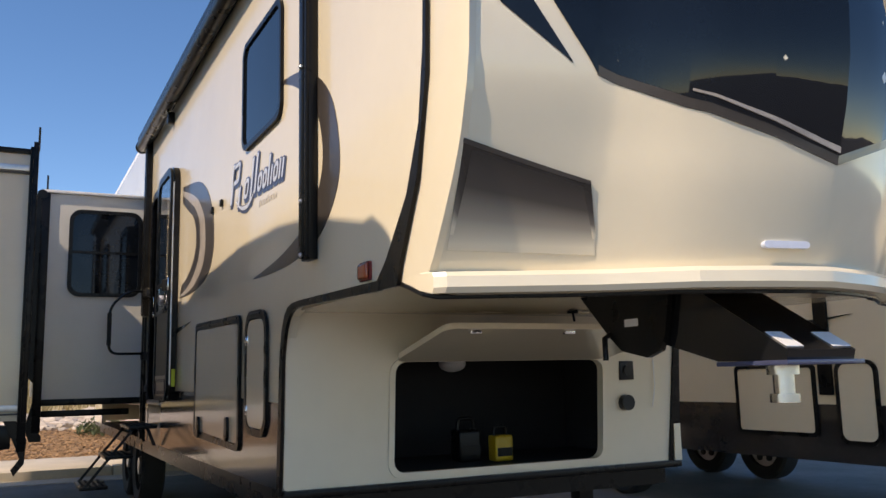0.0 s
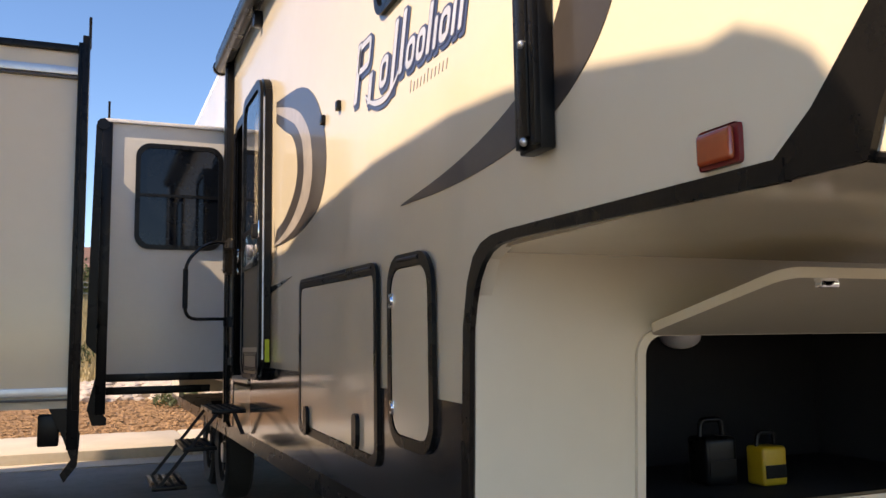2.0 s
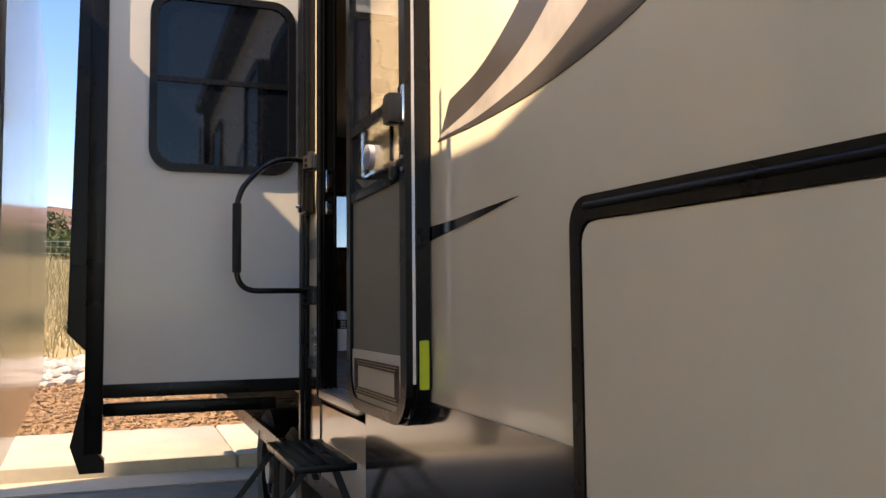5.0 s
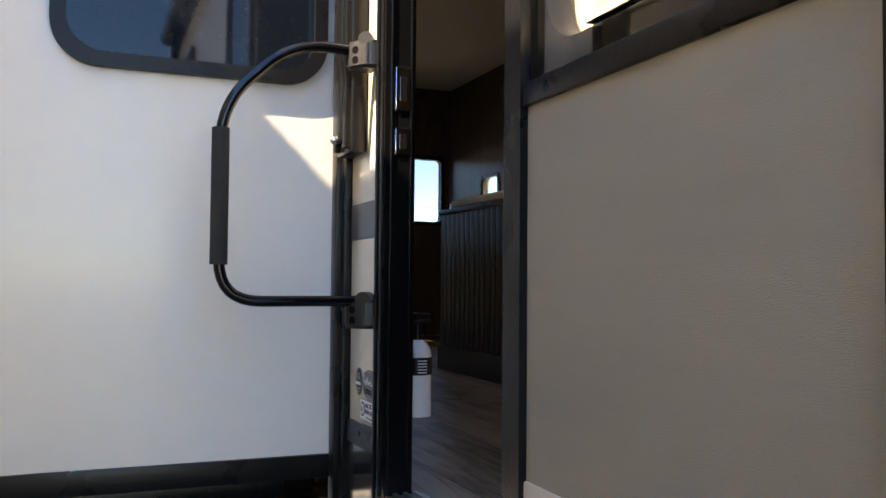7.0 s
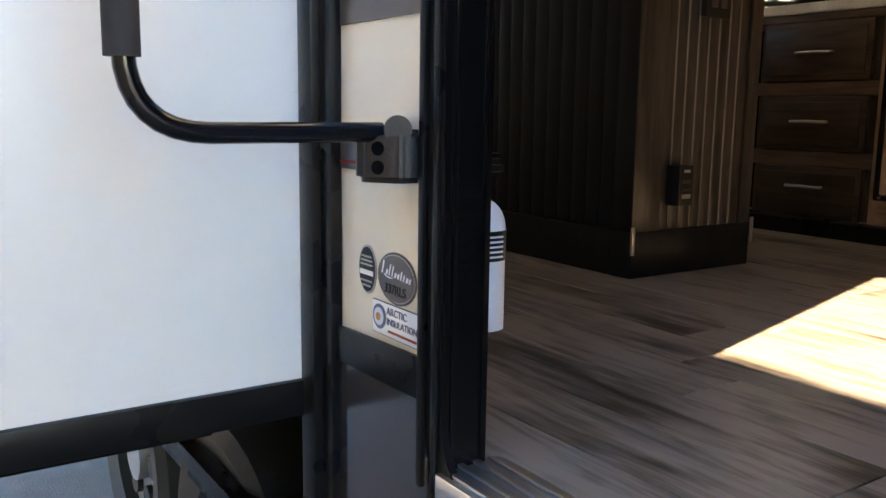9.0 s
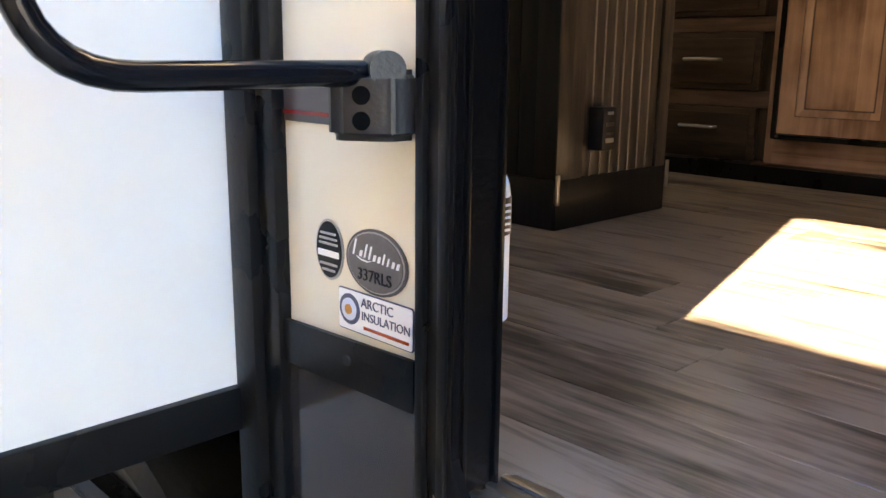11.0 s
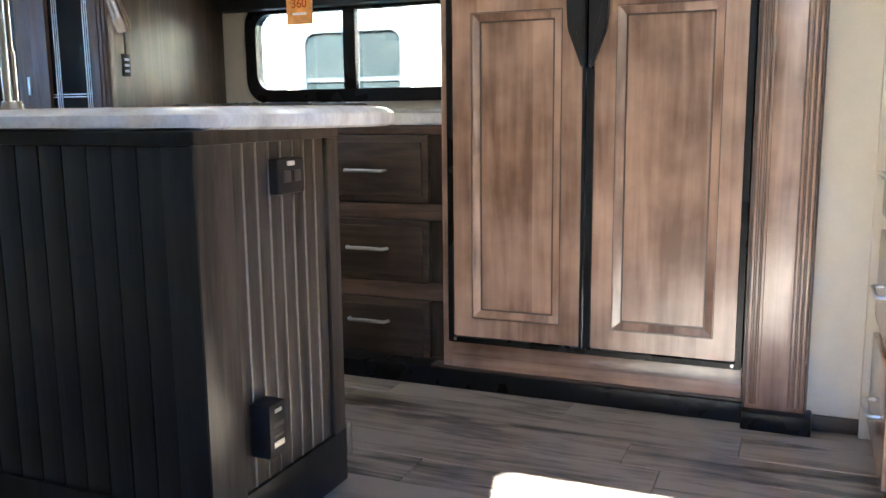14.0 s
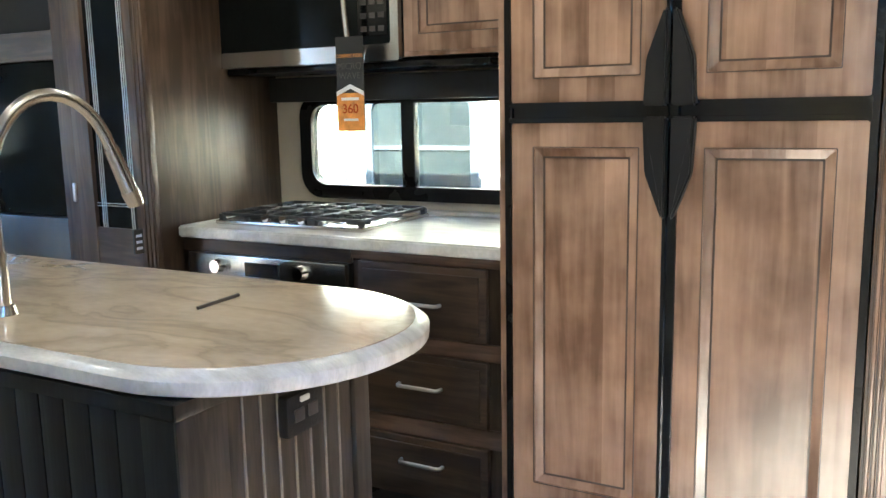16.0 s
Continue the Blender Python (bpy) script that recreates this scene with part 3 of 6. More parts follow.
bm = M()
prism(bm, [(-4.36, 0.655), (-4.36, 0.70), (5.4, 0.70), (5.4, 0.655)], 0.0, 0.04)
solid("trim", bm, BLACK, "black bottom rail of the trailer wall", "trim", "structure")

# decals: crescents, spike and lettering shapes
def curve(pts, n=6):
    """A smooth line through points."""
    p = [Vector((*q, 0)) for q in pts]
    p = [p[0] * 2 - p[1]] + p + [p[-1] * 2 - p[-2]]
    out = []
    for a, b, c, d in zip(p, p[1:], p[2:], p[3:]):
        for i in range(n):
            t = i / n
            out.append(0.5 * (2 * b + (c - a) * t + (2 * a - 5 * b + 4 * c - d) * t * t + (3 * b - a - 3 * c + d) * t ** 3))
    return [(v.x, v.y) for v in out + [p[-2]]]


def crescent(outer, inner, x0, x1, material, label):
    a, b = curve(outer), curve(inner)
    bm = M()
    va = [[bm.verts.new((x, *p)) for p in a] for x in (x0, x1)]
    vb = [[bm.verts.new((x, *p)) for p in b] for x in (x0, x1)]
    for i in range(len(a) - 1):
        bm.faces.new((va[0][i], va[0][i + 1], vb[0][i + 1], vb[0][i]))
        bm.faces.new((va[0][i], va[1][i], va[1][i + 1], va[0][i + 1]))
        bm.faces.new((vb[0][i], vb[1][i], vb[1][i + 1], vb[0][i + 1]))
    bmesh.ops.recalc_face_normals(bm, faces=bm.faces[:])
    return solid("decal", bm, material, label, "decal", "structure", smooth=False)


FRONT_OUT = [(-3.80, 1.775), (-4.25, 1.765), (-4.65, 1.785), (-4.92, 1.84), (-5.12, 1.97), (-5.185, 2.13), (-5.11, 2.38), (-4.92, 2.56), (-4.65, 2.68), (-4.30, 2.74)]
FRONT_IN = [(-3.80, 1.78), (-4.20, 1.816), (-4.52, 1.868), (-4.76, 1.942), (-4.92, 2.06), (-4.97, 2.20), (-4.91, 2.38), (-4.76, 2.52), (-4.55, 2.64), (-4.30, 2.735)]
DOOR_1 = [(-1.48, 1.885), (-1.84, 1.877), (-2.22, 1.89), (-2.56, 1.95), (-2.70, 2.05), (-2.745, 2.18), (-2.69, 2.36), (-2.50, 2.55), (-2.18, 2.68), (-1.55, 2.77)]
DOOR_2 = [(-1.50, 1.89), (-1.80, 1.895), (-2.12, 1.935), (-2.36, 2.02), (-2.45, 2.11), (-2.47, 2.21), (-2.42, 2.36), (-2.24, 2.51), (-1.98, 2.62), (-1.55, 2.74)]
DOOR_3 = [(-1.51, 1.90), (-1.76, 1.93), (-2.02, 1.99), (-2.20, 2.08), (-2.27, 2.16), (-2.28, 2.24), (-2.24, 2.37), (-2.09, 2.49), (-1.88, 2.58), (-1.55, 2.70)]
DOOR_4 = [(-1.58, 1.98), (-1.78, 2.01), (-1.95, 2.07), (-2.06, 2.13), (-2.12, 2.20), (-2.13, 2.27), (-2.09, 2.37), (-1.98, 2.46), (-1.80, 2.53), (-1.55, 2.64)]
crescent(FRONT_OUT, FRONT_IN, -0.003, 0.0, GREY, "dark grey crescent decal on the cream wall")
crescent(DOOR_1, DOOR_2, -0.003, 0.0, GREY, "dark grey crescent decal by the door")
crescent(DOOR_2, DOOR_3, -0.003, 0.0, SILVER, "silver crescent decal by the door")
crescent(DOOR_3, DOOR_4, -0.003, 0.0, GREY, "inner grey crescent decal by the door")
strip("decal", [(-1.2, 1.650), (-1.2, 1.595), (-1.43, 1.614), (-1.62, 1.630), (-1.8, 1.646), (-2.0, 1.668), (-1.8, 1.662), (-1.62, 1.655), (-1.43, 1.653)], -0.003, 0.0, GLOSSBLACK, "black spike decal on the cream wall", "decal")
logo = thing("lettering", (0, -3.75, 2.3), "navy and silver script lettering shapes on the wall", "lettering")
# slanted script-like strokes and loops, pale faces on navy shadows: (kind, along, foot, width, height)
SCRIPT = [("bar", 0.03, 0.02, 0.05, 0.24), ("loop", 0.09, 0.13, 0.17, 0.125), ("bar", 0.22, -0.02, 0.045, 0.12), ("loop", 0.37, 0.005, 0.10, 0.115),
          ("bar", 0.50, -0.035, 0.04, 0.25), ("bar", 0.60, 0.005, 0.04, 0.22), ("loop", 0.67, 0.0, 0.09, 0.105), ("hook", 0.775, 0.0, 0.085, 0.105),
          ("bar", 0.875, 0.0, 0.035, 0.165), ("bar", 0.935, 0.0, 0.03, 0.105), ("loop", 0.985, 0.0, 0.09, 0.105), ("bar", 1.09, 0.0, 0.03, 0.105), ("bar", 1.145, 0.0, 0.03, 0.10)]
def stroke(kind, u, foot, w, h, x, grow, drop, material):
    bm = M()
    base = 2.275 - 0.042 * u + foot - drop
    y0 = -3.19 - u - drop * 0.9
    if kind == "bar":
        prism(bm, rrect(y0 - w - grow, y0 + grow, base - grow, base + h + grow, 0.010, 3), x, x + 0.0012)
    else:
        o, k = rrect(y0 - w - grow, y0 + grow, base - grow, base + h + grow, 0.036, 5), 0.026 + grow
        i2 = rrect(y0 - w + k - grow, y0 - k + grow, base + k - grow, base + h - k + grow, 0.012, 5)
        ring(bm, o, i2, x, x + 0.0012)
    for v in bm.verts:
        v.co.y -= (v.co.z - base) * 0.34
    part("letter_shape", bm, material, logo)
for x, grow, drop, m_ in ((-0.0035, 0.009, 0.014, NAVY), (-0.0050, 0.006, 0.0, NAVY), (-0.0065, -0.002, 0.0, PALE)):
    for row in SCRIPT:
        stroke(*row, x, grow, drop, m_)
SWASH_LOW = [(-3.39, 2.28), (-3.46, 2.235), (-3.55, 2.205), (-3.66, 2.20), (-3.76, 2.235), (-3.83, 2.29)]
for x, dz, m_ in ((-0.0040, -0.014, NAVY), (-0.0070, 0.004, PALE)):
    lo, hi = curve([(y, z + dz) for y, z in SWASH_LOW]), curve([(y, z + 0.03 - abs(y + 3.60) * 0.07 + (0.006 if dz < 0 else 0)) for y, z in SWASH_LOW])
    bm = M()
    prism(bm, lo + hi[::-1], x, x + 0.0012)
    part("letter_shape", bm, m_, logo)
for k in range(11):
    bm = M()
    y_, h_ = -3.90 - 0.033 * k, 0.030 if k not in (0, 5) else 0.042
    prism(bm, [(y_, 2.160 - 0.0015 * k), (y_ - 0.006, 2.160 - 0.0015 * k), (y_ - 0.018, 2.160 + h_ - 0.0015 * k), (y_ - 0.010, 2.160 + h_ - 0.0015 * k)], -0.002, 0.0)
    part("script_bar", bm, SILVER, logo)
for y, z in ((-2.99, 2.36), (-2.71, 2.365)):
    bm = M()
    box(bm, -0.02, 0, y - 0.022, y + 0.022, z - 0.022, z + 0.022, 0.006)
    solid("clip", bm, BLACK, "small black awning clip on the wall", "clip")

# awning: near and far arms, roll
def awning_arm(y0, y1, z0, z1, screws):
    a = thing("awning_support", (-0.05, (y0 + y1) / 2, z0), "black aluminium awning arm on the trailer wall", "awning support", "awning supports")
    bm = M()
    box(bm, -0.045, -0.004, y0, y1, z0, z1, 0.006)
    part("channel", bm, BLACK, a)
    bm = M()
    box(bm, -0.066, -0.045, y0 + 0.028, y1 - 0.028, z0 + 0.03, z1, 0.01)
    part("inner_arm", bm, BLACK, a)
    for f in (0.12, 0.82):
        yy = y0 + (y1 - y0) * f
        bm = M()
        box(bm, -0.06, -0.04, yy - 0.012, yy + 0.012, z0 + 0.01, z1, 0.004)
        part("rib", bm, BLACK, a)
    for yy, z in screws:
        bm = M()
        bmesh.ops.create_uvsphere(bm, u_segments=10, v_segments=6, radius=0.011, matrix=Matrix.Translation((-0.068, yy, z)))
        part("screw", bm, ALU, a, "bright screw head")
    return a


awning_arm(-4.905, -4.795, 1.74, 3.56, [(-4.862, 1.76), (-4.862, 2.0), (-4.862, 2.62)])
awning_arm(0.17, 0.295, 1.865, 3.60, [(0.235, 1.90)])
aw = thing("awning", (-0.1, -2.2, 3.55), "rolled black awning under the roof edge", "awning")
bm = M()
cyl(bm, (-0.075, -4.95, 3.60), (-0.075, 0.42, 3.60), 0.058, seg=24)
part("roll", bm, BLACK, aw)
bm = M()
prism(bm, [(-0.115, 3.64), (-0.12, 3.69), (-0.07, 3.735), (0.0, 3.74), (0.0, 3.60), (-0.02, 3.60)], -4.98, 0.44, "y")
part("cover", bm, BLACK, aw)
for y in (-4.97, 0.43):
    bm = M()
    cyl(bm, (-0.075, y - 0.015, 3.60), (-0.075, y + 0.015, 3.60), 0.066)
    part("end_cap", bm, DOORBLACK, aw)
bm = M()
box(bm, -0.06, 0, -1.06, -0.98, 3.44, 3.54, 0.01)
part("bracket", bm, BLACK, aw)

# bedroom window and storage doors
rw = thing("window_1", (0, -3.95, 2.55), "dark tinted window with a black frame", "window", "", "structure")
window("window_frame", rw, "x", -4.36, -3.55, 2.545, 3.20, 0.09, -0.0, -0.02, frame_w=0.03)


def storage_door(name, y0, y1, z0, z1, r, x, sgn, label, hinges=(), latches=()):
    d = thing(name, (x, (y0 + y1) / 2, z0), label, "storage door", "storage doors")
    w = 0.038
    part("frame", ring(M(), rrect(y0, y1, z0, z1, r, 7), rrect(y0 + w, y1 - w, z0 + w, z1 - w * 1.2, r * 0.7, 7), x, x + 0.015 * sgn), BLACK, d)
    bm = M()
    prism(bm, rrect(y0 + w + 0.004, y1 - w - 0.004, z0 + w + 0.004, z1 - w * 1.2 - 0.004, r * 0.7, 7), x, x + 0.012 * sgn)
    part("panel", bm, CREAM, d, smooth=False)
    bm = M()
    tube(bm, [(x + 0.014 * sgn, y0 + r, z1 - 0.02), (x + 0.014 * sgn, y1 - r, z1 - 0.02)], 0.007)
    part("drip_rail", bm, BLACK, d)
    for y, z in hinges:
        bm = M()
        box(bm, *sorted((x + 0.012 * sgn, x + 0.017 * sgn)), y - 0.022, y + 0.024, z - 0.026, z + 0.026, 0.002)
        h = part("latch", bm, CHROME, d, "chrome latch")
        bm = M()
        cyl(bm, (x + 0.016 * sgn, y - 0.006, z), (x + 0.024 * sgn, y - 0.006, z), 0.017, 0.013)
        k_ = part("lock", bm, CHROME, h)
        bm = M()
        box(bm, *sorted((x + 0.023 * sgn, x + 0.0255 * sgn)), y - 0.009, y - 0.003, z - 0.009, z + 0.009)
        k_ = part("lock", bm, BLACK, h)
    for y, z in latches:
        bm = M()
        prism(bm, rrect(y - 0.03, y + 0.03, z - 0.07, z + 0.07, 0.028, 5), x + 0.010 * sgn, x + 0.03 * sgn)
        part("thumb_latch", bm, BLACK, d, "black oval thumb latch")
    for ob_ in [c for c in d.children] + [c for e in d.children for c in e.children]:
        for v in ob_.data.vertices:
            v.co.z += 0.022 * (v.co.y - (y0 + y1) / 2)
    return d


storage_door("storage_door", -3.562, -2.258, 0.845, 1.614, 0.06, 0.0 - 0.006, -1, "cream storage door with a black frame and two latches", latches=((-2.45, 0.915), (-3.30, 0.955)))
storage_door("storage_door", -4.130, -3.688, 0.935, 1.596, 0.12, 0.0 - 0.006, -1, "narrow cream storage door with chrome latches", hinges=((-3.734, 1.437), (-3.734, 1.061)))

ml = thing("marker_light", (-0.01, -5.49, 1.62), "amber side marker light on the cream wall", "marker light")
bm = M()
box(bm, -0.010, 0, -5.520, -5.415, 1.580, 1.652, 0.010)
part("base", bm, RED, ml)
bm = M()
box(bm, -0.024, -0.010, -5.513, -5.423, 1.587, 1.645, 0.009, 3)
part("lens", bm, AMBER, ml)

# entry: frame, threshold, open door, grab bar, steps
ed = thing("door_frame", (0, -0.34, F), "black metal entry door frame", "door frame", "", "structure")
part("frame", ring(M(), rrect(OPEN0 - 0.045, OPEN1 + 0.05, F - 0.04, HEAD + 0.07, 0.12, 7), rrect(OPEN0, OPEN1, F - 0.02, HEAD, 0.09, 7), -0.012, 0.0), BLACK, ed)
bm = M()
box(bm, -0.011, 0.053, OPEN1 - 0.002, OPEN1 - 0.0004, F, HEAD), box(bm, -0.011, 0.053, OPEN0 + 0.0004, OPEN0 + 0.002, F, HEAD), box(bm, -0.011, 0.053, OPEN0, OPEN1, HEAD - 0.003, HEAD - 0.0005), box(bm, 0.0505, 0.053, OPEN1 - 0.001, OPEN1 + 0.035, F, HEAD), box(bm, 0.0505, 0.053, OPEN0 - 0.03, OPEN0 + 0.001, F, HEAD)
part("jamb", bm, JAMB, ed)
bm = M()
box(bm, 0.0532, 0.063, OPEN1 + 0.0, OPEN1 + 0.042, F, HEAD, 0.004), box(bm, 0.0532, 0.060, OPEN1 - 0.0025, OPEN1 + 0.002, F, HEAD, 0.001)
part("inner_casing", bm, JAMB, ed)
for x_ in (0.004, 0.0515):
    bm = M()
    box(bm, x_ - 0.003, x_ + 0.003, OPEN1 - 0.006, OPEN1 - 0.001, F, HEAD, 0.002)
    part("jamb_ridge", bm, JAMB, ed)
for yy, x0, x1 in ((OPEN1 + 0.040, -0.020, -0.011), (OPEN1 + 0.010, -0.018, -0.011)):
    bm = M()
    box(bm, x0, x1, yy - 0.006, yy + 0.006, F - 0.03, HEAD, 0.003)
    part("ridge", bm, BLACK, ed)
for z, h in ((1.99, 0.05), (1.87, 0.03)):
    bm = M()
    box(bm, 0.012, 0.047, OPEN1 - 0.007, OPEN1 - 0.001, z - h, z + h, 0.002)
    st = part("strike_plate", bm, CHROME, ed, "chrome strike plate")
    bm = M()
    box(bm, 0.022, 0.038, OPEN1 - 0.009, OPEN1 - 0.006, z - h * 0.55, z + h * 0.55)
    part("strike_hole", bm, BLACK, st)
bm = M()
box(bm, -0.02, 0.09, OPEN0, OPEN1, F - 0.03, F + 0.004, 0.004)
for k in range(4):
    box(bm, -0.01 + 0.025 * k, 0.0 + 0.025 * k, OPEN0, OPEN1, F + 0.004, F + 0.009, 0.002)
solid("threshold", bm, ALU, "ribbed aluminium door threshold", "threshold", "structure")

dr = thing("door_1", (-0.06, -0.72, F), "entry door with screen, folded open against the wall", "door", "", "structure")
D0, D1, DT = -1.42, -0.736, 2.98
bm = M()
ring(bm, rrect(D0 - 0.002, D1, F + 0.01, DT + 0.01, 0.14, 8), rrect(D0 + 0.06, D1 - 0.07, 1.87, DT - 0.10, 0.08, 8), -0.046, -0.006)
part("outer_leaf", bm, BLACK, dr)
bm = M()
box(bm, -0.058, -0.048, D0 + 0.004, D0 + 0.03, F + 0.14, DT - 0.14)
part("edge_strip", bm, ALU, dr, "dull aluminium strip along the door edge")
sc_ = M()
ring(sc_, rrect(D0, D1, F + 0.015, DT, 0.13, 8), rrect(D0 + 0.055, D1 - 0.05, F + 0.05, DT - 0.06, 0.09, 8), -0.0780, -0.0585)
sf = part("screen_frame", sc_, BLACK, dr)
bm = M()
box(bm, -0.0740, -0.0440, D0 + 0.05, D1 - 0.045, 1.793, 1.826, 0.004)
part("mid_rail", bm, BLACK, sf)
bm = M()
box(bm, -0.0740, -0.0440, D0 + 0.05, D1 - 0.045, 2.02, 2.055, 0.004)
part("upper_rail", bm, BLACK, sf)
bm = M()
box(bm, -0.0660, -0.0610, D0 + 0.05, D1 - 0.045, 1.28, 1.797)
part("lower_screen", bm, SCREENFAB, sf, "taut grey-tan insect screen")
bm = M()
box(bm, -0.0660, -0.0600, D0 + 0.05, D1 - 0.045, 1.824, DT - 0.08)
g = part("door_glass", bm, DOORGLASS, sf, "clear plastic pane")
g.visible_shadow = False
bm = M()
box(bm, -0.0700, -0.0510, D0 + 0.05, D1 - 0.045, F + 0.04, 1.285, 0.004)
kp = part("kick_panel", bm, WALLVINYL, sf, "beige kick panel with a raised field")
for inset in (0.04, 0.055, 0.07):
    bm = M()
    ring(bm, rrect(D0 + 0.055 + inset, D1 - 0.05 - inset, F + 0.045 + inset * 0.6, 1.28 - inset * 0.6, 0.004, 1), rrect(D0 + 0.06 + inset, D1 - 0.055 - inset, F + 0.05 + inset * 0.6, 1.275 - inset * 0.6, 0.003, 1), -0.0740, -0.0690)
    part("moulding", bm, GLAZE, kp)
bm = M()
box(bm, -0.0840, -0.0720, D0 + 0.004, D0 + 0.05, 1.955, 2.06, 0.004)
part("latch", bm, CHROME, dr, "chrome door latch")
bm = M()
box(bm, -0.1160, -0.0660, D0 + 0.035, D0 + 0.10, 1.955, 2.045, 0.012)
part("lock_box", bm, DOORBLACK, dr, "black plastic lock housing")
bm = M()
box(bm, -0.0910, -0.0710, D0 + 0.08, D0 + 0.13, 1.80, 1.84, 0.012)
part("pull", bm, DOORBLACK, dr)
bm = M()
prism(bm, rrect(-0.040, -0.012, 1.195, 1.332, 0.004, 2), D0 - 0.0045, D0 - 0.0015, "y")
part("caution_sticker", bm, STICKER, dr, "yellow-green sticker on the door edge")
bm = M()
box(bm, -0.0810, -0.0670, D0 + 0.14, D1 - 0.22, 1.86, 2.01)
part("clear_cover", bm, CLEAR, dr).visible_shadow = False
bm = M()
cyl(bm, (-0.0990, -1.085, 1.905), (-0.0790, -1.085, 1.905), 0.040)
part("round_pull", bm, LILAC, dr, "pale round pull on the pane")
for z in (1.90, 1.935):
    bm = M()
    cyl(bm, (-0.0820, D0 + 0.028, z - 0.08), (-0.0770, D0 + 0.028, z - 0.08), 0.006)
    part("screw", bm, ALU, dr)
for z in (1.35, 2.0, 2.7):
    bm = M()
    cyl(bm, (-0.025, D1 + 0.014, z - 0.06), (-0.025, D1 + 0.014, z + 0.06), 0.012)
    part("hinge", bm, BLACK, dr)

gb = thing("grab_bar", (-0.05, 0.10, 1.45), "black folding grab bar with foam grip", "grab bar")
bm = M()
tube(bm, bend([(-0.03, 0.115, 2.095), (-0.20, 0.108, 2.10), (-0.362, 0.102, 1.945), (-0.360, 0.102, 1.505), (-0.05, 0.095, 1.506)], 0.092, 8), 0.0128)
part("bar", bm, GLOSSBLACK, gb)
bm = M()
cyl(bm, (-0.361, 0.102, 1.586), (-0.361, 0.102, 1.888), 0.0195)
part("foam_grip", bm, RUBBER, gb)
for z in (2.047, 1.442):
    bm = M()
    prism(bm, [(-0.074, 0.124), (-0.076, 0.104), (-0.046, 0.063), (-0.036, 0.058), (-0.004, 0.058), (-0.004, 0.124)], z, z + 0.068, "z")
    bmesh.ops.bevel(bm, geom=bm.edges[:], offset=0.008, segments=3, affect="EDGES")
    bk = part("bracket", bm, BRACKET, gb)
    bm = M()
    cyl(bm, (-0.042, 0.066, z + 0.068), (-0.016, 0.112, z + 0.068), 0.0175, seg=28)
    part("lug", bm, BRACKET, bk)
    for dz in (0.022, 0.046):
        c_, n_ = Vector((-0.0610, 0.0835, z + dz - 0.002)), Vector((-0.81, -0.59, 0))
        bm = M()
        cyl(bm, c_ - n_ * 0.004, c_ + n_ * 0.0006, 0.0090)
        part("bolt_hole", bm, DARKHOLE, bk)

steps = thing("entry_steps", (-0.4, -0.35, 0), "black folding metal entry steps with treads", "steps")
for x0, x1, z in ((-0.25, -0.02, 0.87), (-0.43, -0.21, 0.63), (-0.62, -0.40, 0.39)):
    bm = M()
    box(bm, x0, x1, -0.66, -0.04, z - 0.028, z, 0.006)
    tr = part("tread", bm, BLACK, steps)
    for k in range(4):
        bm = M()
        box(bm, x0 + 0.025 + 0.05 * k, x0 + 0.045 + 0.05 * k, -0.64, -0.06, z - 0.002, z + 0.004, 0.002)
        part("grip_ridge", bm, RUBBER, tr)
for y in (-0.65, -0.05):
    for (xa, za), (xb, zb) in (((-0.04, 0.70), (-0.10, 0.85)), ((-0.21, 0.85), (-0.40, 0.61)), ((-0.40, 0.61), (-0.59, 0.37))):
        bm = M()
        d_ = 0.014
        prism(bm, [(xa - d_, za), (xa + d_, za), (xb + d_, zb), (xb - d_, zb)], y - 0.006, y + 0.006, "y")
        part("link_bar", bm, RUBBER, steps)

# stickers on the strip beside the door
def text(body, parent, size, at, material, label=""):
    """Flat letters on the plane x, read from outside."""
    c = bpy.data.curves.new("text", "FONT")
    c.body, c.size, c.align_x, c.align_y, c.extrude = body, size, "CENTER", "CENTER", 0.0004
    o = bpy.data.objects.new("text", c)
    me = bpy.data.meshes.new_from_object(o)
    me.transform(pose(*at, 90, 0, -90))
    me.materials.append(material)
    bpy.data.objects.remove(o)
    t = new("lettering", me)
    t.parent = parent
    t.matrix_parent_inverse = parent.matrix_basis.inverted()
    return t


def ellipse(y, z, a, b, n=28):
    return [(y + a * math.cos(2 * math.pi * k / n), z + b * math.sin(2 * math.pi * k / n)) for k in range(n)]


bdg = thing("badge_sticker", (0, 0.135, 1.304), "oval grey model badge sticker", "sticker")
for a, b, x, m_ in ((0.052, 0.037, -0.002, GREY), (0.048, 0.034, -0.003, SILVER), (0.046, 0.0325, -0.004, BADGE)):
    bm = M()
    prism(bm, ellipse(0.135, 1.304, a, b), x, x + 0.0012)
    part("oval", bm, m_, bdg)
text("337RLS", bdg, 0.019, (-0.0048, 0.135, 1.288), BLACK)
for k, h_ in enumerate((0.018, 0.007, 0.016, 0.015, 0.007, 0.007, 0.012, 0.009, 0.007, 0.007)):
    y_, z_ = 0.172 - 0.0077 * k - (0.004 if k else 0), 1.3085 - 0.00055 * k
    w_ = 0.0022 if h_ > 0.008 else 0.0038
    bm = M()
    prism(bm, [(y_, z_), (y_ - w_, z_), (y_ - w_ - h_ * 0.3, z_ + h_), (y_ - h_ * 0.3, z_ + h_)], -0.005, -0.0038)
    part("script_bar", bm, WHITE, bdg)
bm = M()
prism(bm, [(0.166, 1.308), (0.158, 1.304), (0.146, 1.303), (0.138, 1.306), (0.146, 1.3045), (0.157, 1.3055)], -0.005, -0.0038)
